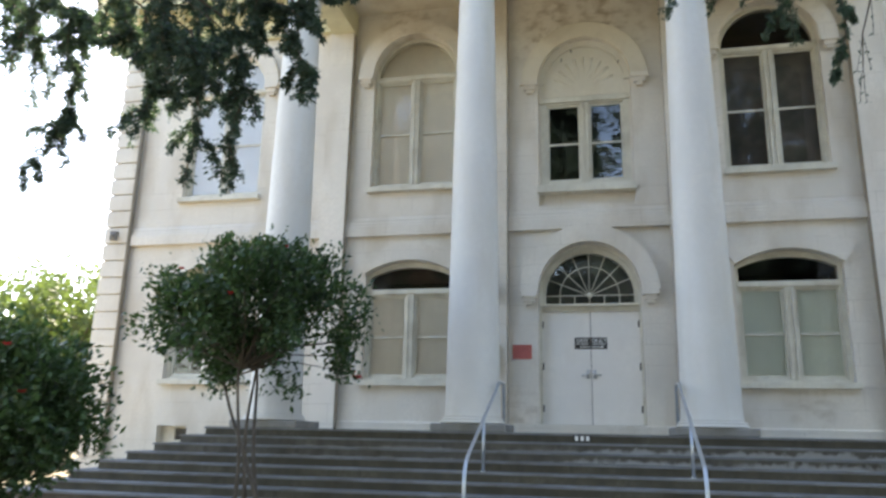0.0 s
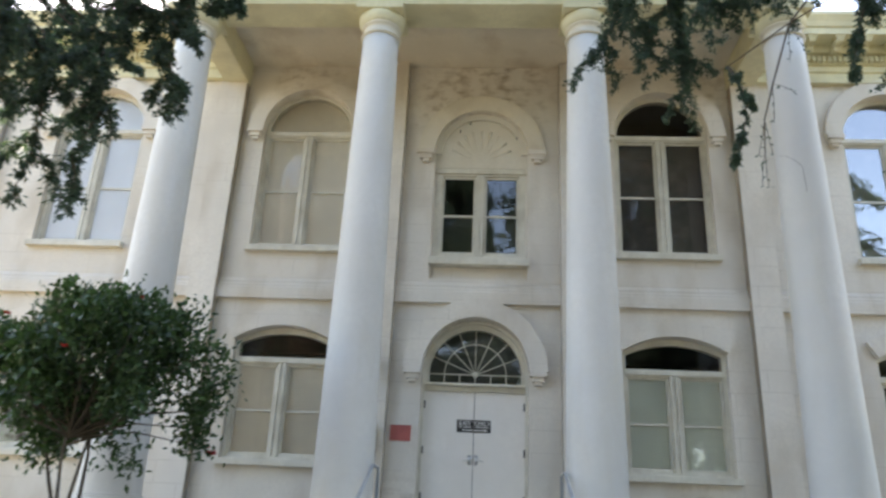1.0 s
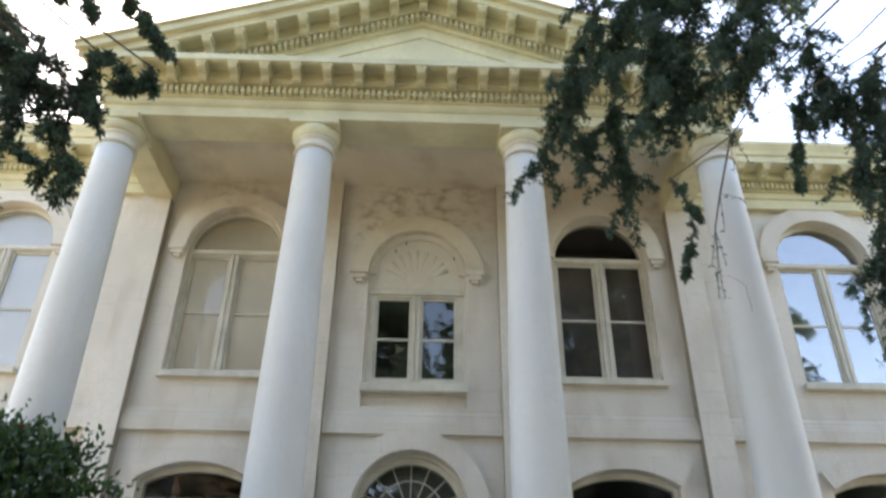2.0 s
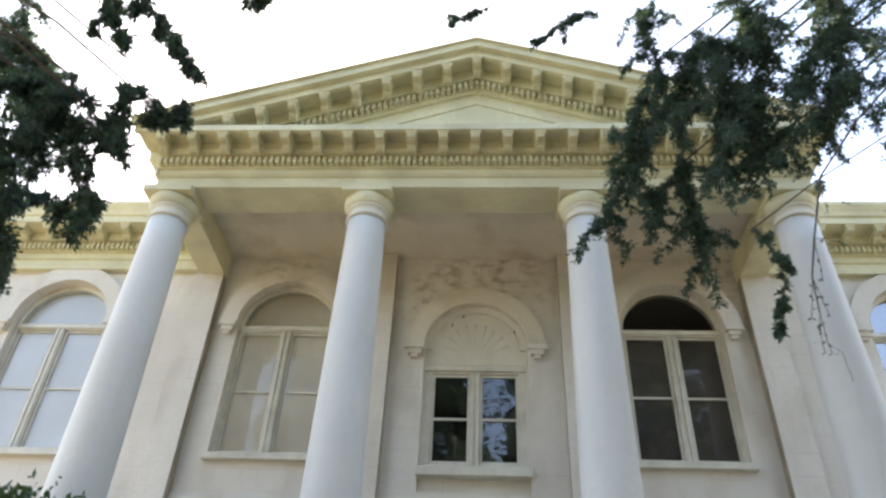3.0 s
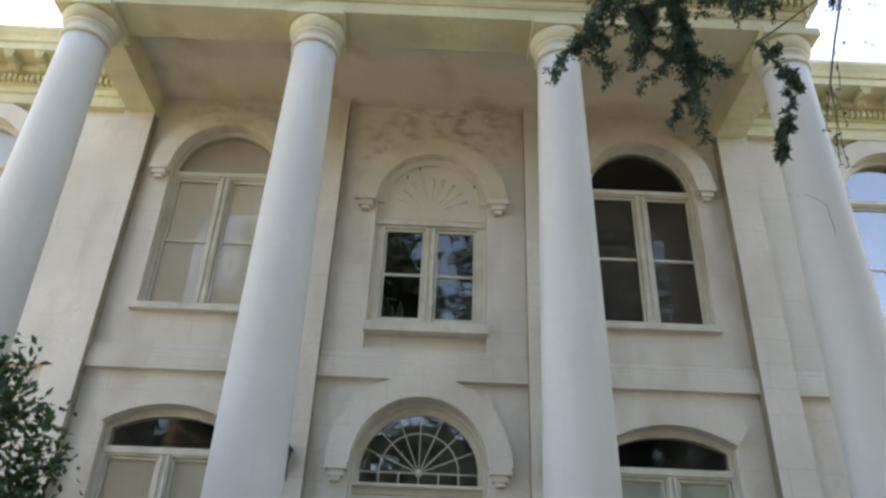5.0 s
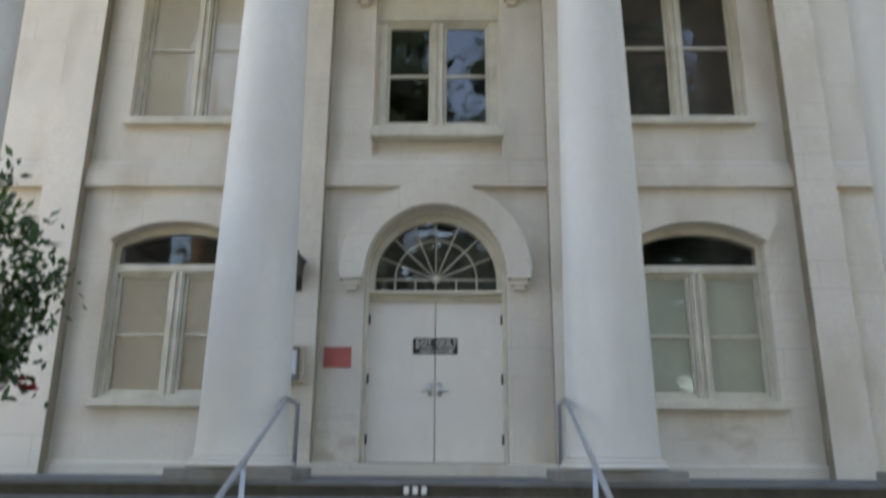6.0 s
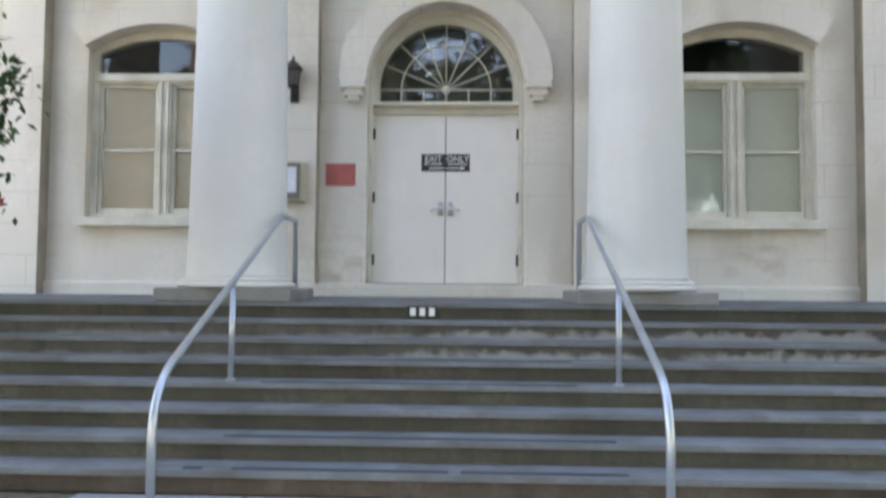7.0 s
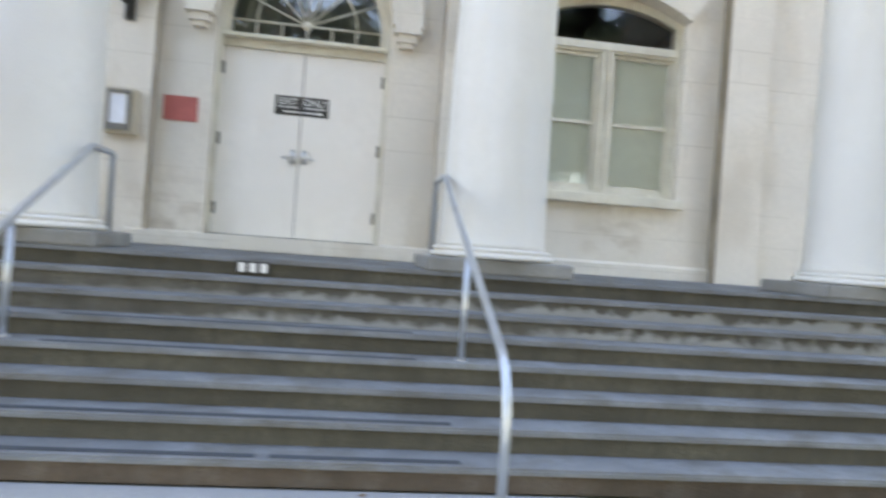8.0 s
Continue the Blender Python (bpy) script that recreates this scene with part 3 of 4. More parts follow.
for i in range(8):
    x, y, z = 7.0 + TREAD * i, 3.2 + TREAD * i, FLOOR - STEP * i
    bm = box(bmesh.new(), -x, x, -y, -0.003, z - 0.036, z)
    edges = [e for e in bm.edges if all(abs(v.co.z - z) < 1e-6 for v in e.verts)]
    bmesh.ops.bevel(bm, geom=edges, offset=0.013, segments=2, affect="EDGES")
    box(bm, -x + 0.022, x - 0.022, -y + 0.022, -0.004, z - STEP + 0.001, z - 0.037)
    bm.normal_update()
    # nosing fronts keep the paler tread concrete, for the sky light they catch
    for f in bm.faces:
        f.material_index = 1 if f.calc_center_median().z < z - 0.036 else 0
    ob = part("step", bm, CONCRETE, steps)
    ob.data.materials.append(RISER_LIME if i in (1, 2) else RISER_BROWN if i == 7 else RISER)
for i, spans in ((3, ((-1.3, 1.2),)), (4, ((-1.3, 1.2),)), (6, ((-1.38, 1.38),)), (7, ((-1.55, -1.42), (-1.22, 0.22), (0.3, 1.4)))):
    y, z = -(3.2 + TREAD * i), FLOOR - STEP * i
    for a, b in spans:
        part("grip_strip", boxed(a, b, y + 0.06, y + 0.13, z + 0.001, z + 0.004), TAPE, steps, "dark anti-slip strip")


# ---- columns ----
def column(cx):
    c = thing("column", "tall white smooth round column with a plain capital, on a concrete plinth", "column", group="portico columns")
    y = -2.68
    part("plinth", boxed(cx - 0.66, cx + 0.66, y - 0.515, y + 0.62, FLOOR + 0.001, FLOOR + 0.13, 0.02), PLINTH, c, "grey concrete plinth")
    part("base", lathe(bmesh.new(), [(0.50, 1.332), (0.555, 1.334), (0.58, 1.345), (0.585, 1.362), (0.575, 1.38), (0.55, 1.385), (0.54, 1.388), (0.54, 1.396), (0.552, 1.40), (0.56, 1.413), (0.55, 1.428), (0.52, 1.434), (0.50, 1.435)], cx, y), COLUMN, c, smooth=True)
    prof = [(0.512, 1.436), (0.503, 1.475), (0.497, 1.56)]
    for i in range(15):
        t = i / 14
        prof.append((0.492 - 0.142 * t - 0.02 * t * t + 0.02 * t, 1.7 + (10.22 - 1.7) * t))
    part("shaft", lathe(bmesh.new(), prof, cx, y), COLUMN, c, smooth=True)
    part("necking", lathe(bmesh.new(), [(0.35, 10.221), (0.385, 10.225), (0.40, 10.25), (0.385, 10.28), (0.355, 10.285), (0.35, 10.44), (0.385, 10.45), (0.395, 10.48)], cx, y), TRIM, c, smooth=True)
    part("echinus", lathe(bmesh.new(), [(0.385, 10.481), (0.415, 10.51), (0.45, 10.57), (0.465, 10.65), (0.46, 10.71)], cx, y), CORNICE, c, smooth=True)
    part("abacus", boxed(cx - 0.47, cx + 0.47, y - 0.48, y + 0.47, 10.712, 10.862, 0.012), CORNICE, c, "weathered square abacus")
    return c


for cx in (-5.85, -2.03, 2.03, 5.82):
    column(cx)

# hairline crack on the outer column
crack = thing("paint_crack", "dark hairline crack in the white paint of the column", "crack")
pts = []
for u, z in ((-0.95, 7.85), (-0.7, 7.72), (-0.45, 7.66), (-0.2, 7.56), (0.02, 7.46), (0.14, 7.38), (0.13, 7.2), (0.17, 7.02), (0.15, 6.9)):
    a, r = radians(-115) + math.asin(u), 0.492 - 0.142 * (z - 1.7) / 8.52 + 0.004
    pts.append((5.82 + r * math.cos(a), -2.68 + r * math.sin(a), z))
part("crack_line", tube(bmesh.new(), pts, 0.005, 5), CRACK, crack)

# ---- entablature and pediment ----
FACE, EDGE = -3.05, 6.15
ent = thing("entablature", "weathered cream portico entablature with dentils and brackets", "entablature", "structure")
beam = [(-2.3, 10.865), (FACE, 10.865), (FACE, 11.1), (FACE - 0.04, 11.11), (FACE - 0.04, 11.14), (FACE - 0.06, 11.15), (FACE - 0.06, 11.26), (FACE - 0.11, 11.27), (FACE - 0.11, 11.5), (FACE - 0.24, 11.53), (FACE - 0.24, 11.58), (FACE - 0.27, 11.60), (FACE - 0.27, 11.788), (-2.3, 11.788)]
part("architrave", prism(bmesh.new(), beam, -EDGE, EDGE), CORNICE, ent)
for s in (-1, 1):
    x0, x1 = sorted((s * 5.58, s * EDGE))
    part("side_beam", boxed(x0, x1, -2.298, -0.003, 10.865, 11.698, 0.008), CORNICE, ent)
    for a, b, z0, z1 in ((EDGE + 0.002, EDGE + 0.06, 11.11, 11.26), (EDGE + 0.002, EDGE + 0.11, 11.27, 11.5), (EDGE + 0.002, EDGE + 0.27, 11.51, 11.698)):
        x0, x1 = sorted((s * a, s * b))
        part("side_moulding", boxed(x0, x1, FACE - 0.1, -0.2, z0, z1), CORNICE, ent)

APEX, EAVE, OUT = 14.22, 11.90, 6.56
SLOPE = (APEX - EAVE) / OUT


def rake(x, drop):
    return EAVE + SLOPE * (OUT - abs(x)) - drop


ped = thing("pediment", "weathered cream triangular pediment with dentils and brackets", "pediment", "structure")
inner = OUT - (11.84 + 0.34 - EAVE) / SLOPE
CORNICE_EDGE = [(-OUT, 11.70), (OUT, 11.70), (OUT, EAVE - 0.02), (0, APEX - 0.02), (-OUT, EAVE - 0.02)]
part("cornice", plate(bmesh.new(), CORNICE_EDGE, [[(-inner, 11.84), (inner, 11.84), (0, rake(0, 0.34))]], -3.74, -3.64), CORNICE, ped)
deep = OUT - (11.84 + 0.25 - EAVE) / SLOPE
part("soffit", plate(bmesh.new(), [(-OUT + 0.04, 11.79), (OUT - 0.04, 11.79), (OUT - 0.04, EAVE - 0.04), (0, APEX - 0.04), (-OUT + 0.04, EAVE - 0.04)], [[(-deep, 11.835), (deep, 11.835), (0, rake(0, 0.25))]], -3.639, -2.95), CORNICE, ped)
for s in (-1, 1):
    part("sima", plate(bmesh.new(), [(0.0, APEX), (s * (OUT + 0.05), EAVE), (s * (OUT + 0.05), EAVE - 0.1), (s * (OUT - 0.3), EAVE - 0.06), (0.0, APEX - 0.17)], [], -3.86, -3.742), CORNICE, ped)
    part("sima_lip", plate(bmesh.new(), [(0.0, APEX + 0.045), (s * (OUT + 0.06), EAVE + 0.045), (s * (OUT + 0.06), EAVE + 0.002), (0.0, APEX + 0.002)], [], -3.92, -3.0), CORNICE, ped)
    for d0, d1, y in ((0.25, 0.54, -3.34), (0.54, 0.72, -3.2), (0.72, 0.80, -3.16)):
        xe = OUT - (11.845 + d1 - EAVE) / SLOPE
        xf = OUT - (11.845 + d0 - EAVE) / SLOPE
        part("rake_moulding", plate(bmesh.new(), [(0.0, rake(0, d0 + 0.002)), (s * xf, 11.845 + 0.002), (s * xe, 11.843), (0.0, rake(0, d1))], [], y, -2.99), CORNICE, ped)
    part("side_cornice", boxed(*sorted((s * (EDGE + 0.01), s * OUT)), -2.948, -0.9, 11.70, EAVE - 0.03), CORNICE, ped)
part("tympanum", plate(bmesh.new(), [(-5.9, 11.71), (5.9, 11.71), (0, rake(0, 0.3))], [], -3.09, -2.97), CORNICE, ped)
xt = OUT - (12.02 + 1.0 - EAVE) / SLOPE
part("raised_panel", plate(bmesh.new(), [(-xt, 11.99), (xt, 11.99), (0, rake(0, 0.98))], [[(-xt + 0.55, 12.06), (xt - 0.55, 12.06), (0, rake(0, 1.12))]], -3.12, -3.092), CORNICE, ped)

# brackets: a curved modillion on one shared mesh
scroll = [(0, 0.23), (0, -0.09), (-0.05, -0.115), (-0.105, -0.11), (-0.145, -0.08), (-0.165, -0.03), (-0.21, -0.005), (-0.29, -0.012), (-0.345, 0.012), (-0.37, 0.06), (-0.37, 0.23)]
bm = prism(bmesh.new(), scroll, -0.075, 0.075)
prism(bm, [(-0.001, 0.14), (-0.001, 0.085), (-0.375, 0.085), (-0.392, 0.105), (-0.392, 0.14)], -0.105, 0.105)
for a in (-0.073, -0.019, 0.035):
    prism(bm, [(-0.001, 0.06), (-0.001, -0.1), (-0.05, -0.13), (-0.11, -0.125), (-0.16, -0.09), (-0.18, -0.04), (-0.215, -0.02), (-0.295, -0.028), (-0.358, 0.0), (-0.383, 0.06)], a, a + 0.038)
bm.normal_update()
modillion = bpy.data.meshes.new("modillion")
bm.to_mesh(modillion)
bm.free()
modillion.materials.append(CORNICE)
bm = boxed(-0.033, 0.033, -0.11, 0, -0.015, 0.13)
bm.normal_update()
dentil = bpy.data.meshes.new("dentil")
bm.to_mesh(dentil)
bm.free()
dentil.materials.append(CORNICE)
PITCH = 0.603
for i in range(-10, 11):
    shared("modillion", modillion, ent, (i * PITCH, FACE - 0.272, 11.558))
for i in range(-53, 54):
    shared("dentil", dentil, ent, (i * 0.1155, FACE - 0.112, 11.33))
for s in (-1, 1):
    for i in range(1, 10):
        x = s * i * PITCH
        if rake(x, 0.50) > 11.86:
            shared("modillion", modillion, ped, (x, -3.342, rake(x, 0.51)))
    for i in range(0 if s > 0 else 1, 40):
        x = s * i * 0.1155
        if rake(x, 0.74) > 11.85:
            shared("dentil", dentil, ped, (x, -3.202, rake(x, 0.70)))
shared("modillion", modillion, ped, (0, -3.342, rake(0, 0.51)))
roof = thing("portico_roof", "low grey gabled roof over the portico", "roof", "structure")
for s in (-1, 1):
    part("roof_slope", plate(bmesh.new(), [(0, APEX - 0.03), (s * OUT, EAVE - 0.03), (s * OUT, EAVE - 0.1), (0, APEX - 0.1)], [], -2.94, 4.0), ROOF, roof)
tagged(part("ceiling", boxed(-5.57, 5.57, -2.29, -0.004, 11.45, 11.55), STUCCO_OLD), "stained flat porch ceiling", "ceiling", kind="structure")

# wing entablatures on the wall
for s in (-1, 1):
    e = thing("wing_cornice", "cream wing cornice with dentils and brackets along the wall top", "cornice", "structure")
    x0, x1 = sorted((s * (EDGE + 0.26), s * 12.7))
    f = -0.1
    prof = [(-0.002, 11.02), (f - 0.06, 11.02), (f - 0.06, 11.06), (f, 11.1), (f, 11.3), (f - 0.05, 11.32), (f - 0.05, 11.46), (f - 0.11, 11.47), (f - 0.11, 11.68), (f - 0.24, 11.71), (f - 0.27, 11.78), (f - 0.27, 11.88), (f - 0.69, 11.88), (f - 0.69, 12.04), (f - 0.73, 12.06), (f - 0.76, 12.16), (f - 0.84, 12.3), (f - 0.84, 12.38), (-0.002, 12.42)]
    part("moulding", prism(bmesh.new(), prof, x0, x1), CORNICE, e)
    for i in range(10):
        shared("modillion", modillion, e, (s * (EDGE + 0.6 + i * PITCH), f - 0.272, 11.738))
    for i in range(53):
        shared("dentil", dentil, e, (s * (EDGE + 0.33 + i * 0.1155), f - 0.112, 11.51))
    part("corner_moulding", boxed(*sorted((s * (EDGE - 0.0), s * (EDGE + 0.258))), -0.16, -0.003, 11.02, 11.17), CORNICE, e)

# quoins, downpipe and wall fixture at the building's corner
for s in (-1, 1):
    q = thing("quoin_corner", "rusticated cream stucco corner blocks with recessed joints", "quoins", "structure")
    z = 0.02
    while z < 10.7:
        x0, x1 = sorted((s * 11.45, s * 12.14))
        part("quoin_block", boxed(x0, x1, -0.07, -0.003, z, z + 0.40, 0.018), STUCCO, q)
        z += 0.435
pipe = tagged(part("downpipe", tube(bmesh.new(), ((-11.37, -0.1, 0), (-11.37, -0.1, 10.7), (-11.37, -0.2, 10.94)), 0.055, 12), PIPE, smooth=True), "grey painted downpipe beside the corner blocks", "downpipe")
fixture = thing("wall_box", "small grey electrical box on the corner blocks", "electrical box")
part("cover", boxed(-11.92, -11.74, -0.16, -0.071, 5.75, 5.98, 0.012), PIPE, fixture)
part("knob", tube(bmesh.new(), ((-11.83, -0.2, 5.86), (-11.83, -0.161, 5.86)), 0.05, 12), PIPE, fixture, smooth=True)


# ---- porch things ----
def handrail(x, top_shift):
    h = thing("handrail", "galvanized steel pipe handrail standing on the steps", "handrail", group="entrance handrails")
    y0, y1, y2 = -5.72, -2.92, -2.33

    def zr(y):
        return 1.40 + (y + 4.29) * 0.47

    pts = [(x, y0, 0.002), (x, y0, 0.40)]
    for i in range(9):
        a = i / 8
        pts.append((x, y0 + 0.30 * a * a, 0.40 + (zr(y0 + 0.30) - 0.40) * (1.45 * a - 0.45 * a * a)))
    for i in range(1, 6):
        y = y0 + 0.30 + (y1 - y0 - 0.30) * i / 5
        pts.append((x + top_shift * i / 5, y, zr(y)))
    xt = x + top_shift
    pts += [(xt, y1 + 0.06, zr(y1) + 0.012), (xt, y2 - 0.03, zr(y1) + 0.012), (xt, y2, zr(y1) - 0.02), (xt, y2, FLOOR + 0.132)]
    part("rail", tube(bmesh.new(), pts, 0.027, 12), STEEL, h, smooth=True)
    part("post", tube(bmesh.new(), ((x + 0.02 * (1 if top_shift > 0 else -1), -4.29, 0.602), (x + top_shift * 0.45, -4.29, zr(-4.29) - 0.02)), 0.023, 12), STEEL, h, smooth=True)
    for xx, y, z in ((x, y0, 0.0), (x + 0.02 * (1 if top_shift > 0 else -1), -4.29, 0.6), (xt, y2, FLOOR + 0.13)):
        part("flange", tube(bmesh.new(), ((xx, y, z + 0.001), (xx, y, z + 0.014)), 0.04, 12), STEEL, h)


handrail(-1.585, 0.065)
handrail(1.555, -0.045)


def wall_lantern(x):
    t = thing("wall_lantern", "dark bronze wall lantern mounted on the pilaster", "wall lamp", group="entrance lanterns")
    y, z = -0.36, 4.15
    part("backplate", boxed(x - 0.06, x + 0.06, -0.255, -0.231, z - 0.3, z + 0.06, 0.008), BRONZE, t)
    part("arm", tube(bmesh.new(), ((x, -0.25, z - 0.18), (x, -0.27, z - 0.24), (x, y, z - 0.12)), 0.022, 8), BRONZE, t, smooth=True)
    part("lamp_glass", lathe(bmesh.new(), [(0.07, z - 0.08), (0.10, z + 0.12)], x, y, 6), UNLIT_BROWN, t)
    cage = bmesh.new()
    for i in range(6):
        a = math.pi * 2 * i / 6
        tube(cage, ((x + 0.074 * math.cos(a), y + 0.074 * math.sin(a), z - 0.08), (x + 0.105 * math.cos(a), y + 0.105 * math.sin(a), z + 0.12)), 0.008, 6)
    lathe(cage, [(0.03, z - 0.14), (0.085, z - 0.105), (0.08, z - 0.08)], x, y, 12)
    part("cage", cage, BRONZE, t)
    part("cap", lathe(bmesh.new(), [(0.135, z + 0.12), (0.125, z + 0.15), (0.05, z + 0.23), (0.015, z + 0.26), (0.02, z + 0.29), (0.004, z + 0.31)], x, y, 12), BRONZE, t)


wall_lantern(-2.06)
wall_lantern(2.06)

case = thing("notice_box", "beige metal notice box with a glazed front on the pilaster", "notice box")
part("case", boxed(-2.24, -1.88, -0.33, -0.232, 2.48, 3.02, 0.012), BEIGE, case)
part("notice", boxed(-2.20, -2.0, -0.336, -0.332, 2.60, 2.96), PAPER, case, "pale notice with the glass glare in its colour")
part("door_rim", plate(bmesh.new(), rect(-2.225, -1.95, 2.52, 3.0), [rect(-2.19, -1.985, 2.60, 2.955)], -0.35, -0.332), PIPE, case, "grey metal rim")
tagged(part("wall_plaque", boxed(-1.66, -1.245, -0.016, -0.002, 2.742, 3.05, 0.003), RED), "plain faded red sign plate on the wall by the door", "sign")


def lettering(text, x, z, size, y, parent, name="lettering"):
    curve = bpy.data.curves.new(name, "FONT")
    curve.body, curve.size, curve.extrude, curve.offset, curve.align_x = text, size, 0.001, 0.001, "CENTER"
    tmp = bpy.data.objects.new(name, curve)
    me = bpy.data.meshes.new_from_object(tmp)
    bpy.data.objects.remove(tmp)
    me.materials.append(WHITE)
    ob = new(name, me)
    ob.parent = parent
    ob.matrix_basis = pose(x, y, z, 90, 0, 0)
    return ob


for text, a, b in (("EXIT", -0.345, -0.008), ("ONLY", 0.008, 0.345)):
    sgn = thing("exit_sign", "black door sign with white capitals and an arrow", "sign", group="door signs")
    part("board", boxed(a, b, 0.272, 0.279, 2.985, 3.235, 0.002), BLACK, sgn)
    lettering(text, (a + b) / 2, 3.125, 0.12, 0.2705, sgn)
    bars = bmesh.new()
    c = (a + b) / 2
    for x0, x1 in ((-0.13, -0.06), (-0.04, 0.13)) if text == "EXIT" else ((-0.14, 0.13),):
        box(bars, c + x0, c + x1, 0.2695, 0.2718, 3.08, 3.104)
    part("print_line", bars, PRINT, sgn)
    arrow = bmesh.new()
    if text == "EXIT":
        box(arrow, c - 0.06, b - 0.004, 0.2695, 0.2718, 3.022, 3.04)
    else:
        plate(arrow, [(a + 0.004, 3.022), (c + 0.04, 3.022), (c + 0.04, 3.003), (c + 0.11, 3.031), (c + 0.04, 3.059), (c + 0.04, 3.04), (a + 0.004, 3.04)], [], 0.2695, 0.2718)
    part("arrow", arrow, WHITE, sgn)
tile = thing("number_tile", "small dark tile with three pale bars on the top riser", "number plate")
part("tile", boxed(-0.235, 0.05, -3.214, -3.2015, 1.075, 1.175, 0.002), BLACK, tile)
for x in (-0.182, -0.092, -0.002):
    part("bar", boxed(x - 0.026, x + 0.026, -3.218, -3.2145, 1.085, 1.16), WHITE, tile)

# ---- ground ----
tagged(part("ground", boxed(-400, 400, -400, 400, -0.3, -0.012), EARTH), "brown earth with leaf litter and thin grass", "ground", kind="structure")
path = thing("pavement", "grey concrete front path leading to the steps", "path", "structure")
for i in range(9):
    y1 = -5.39 - i * 1.6
    part("slab", boxed(-2.2, 2.15, y1 - 1.585, y1, -0.1, 0.0, 0.008), PATH_CONCRETE, path)


# ---- plants ----
def leaf_mesh(name, places, ways, length, width, mat, rng, fold=0.25):
    """Many small pointed leaves, each two folded triangles pairs, at given places along given ways."""
    n = len(places)
    p, d = np.asarray(places, float), np.asarray(ways, float)
    d /= np.linalg.norm(d, axis=1, keepdims=True) + 1e-9
    side = np.cross(d, rng.normal(size=(n, 3)))
    side /= np.linalg.norm(side, axis=1, keepdims=True) + 1e-9
    up = np.cross(side, d)
    ln = (length * rng.uniform(0.6, 1.3, n))[:, None]
    wd = (width * rng.uniform(0.7, 1.3, n))[:, None]
    tip, mid = p + d * ln, p + d * ln * 0.45
    verts = np.stack([p, mid + side * wd + up * wd * fold, tip, mid - side * wd + up * wd * fold], 1).reshape(-1, 3)
    base = np.arange(n)[:, None] * 4
    faces = np.concatenate([base + np.array([0, 1, 2]), base + np.array([0, 2, 3])], 0)
    me = bpy.data.meshes.new(name)
    me.from_pydata(verts.tolist(), [], faces.tolist())
    me.materials.append(mat)
    return me


def twig_line(p, way, length, droop, rng, k=6):
    """A drooping line of points from p."""
    pts, d = [np.array(p, float)], np.array(way, float)
    d /= np.linalg.norm(d)
    for _ in range(k):
        d = d + np.array([0, 0, -droop]) + rng.normal(size=3) * 0.12
        d /= np.linalg.norm(d)
        pts.append(pts[-1] + d * length / k)
    return pts


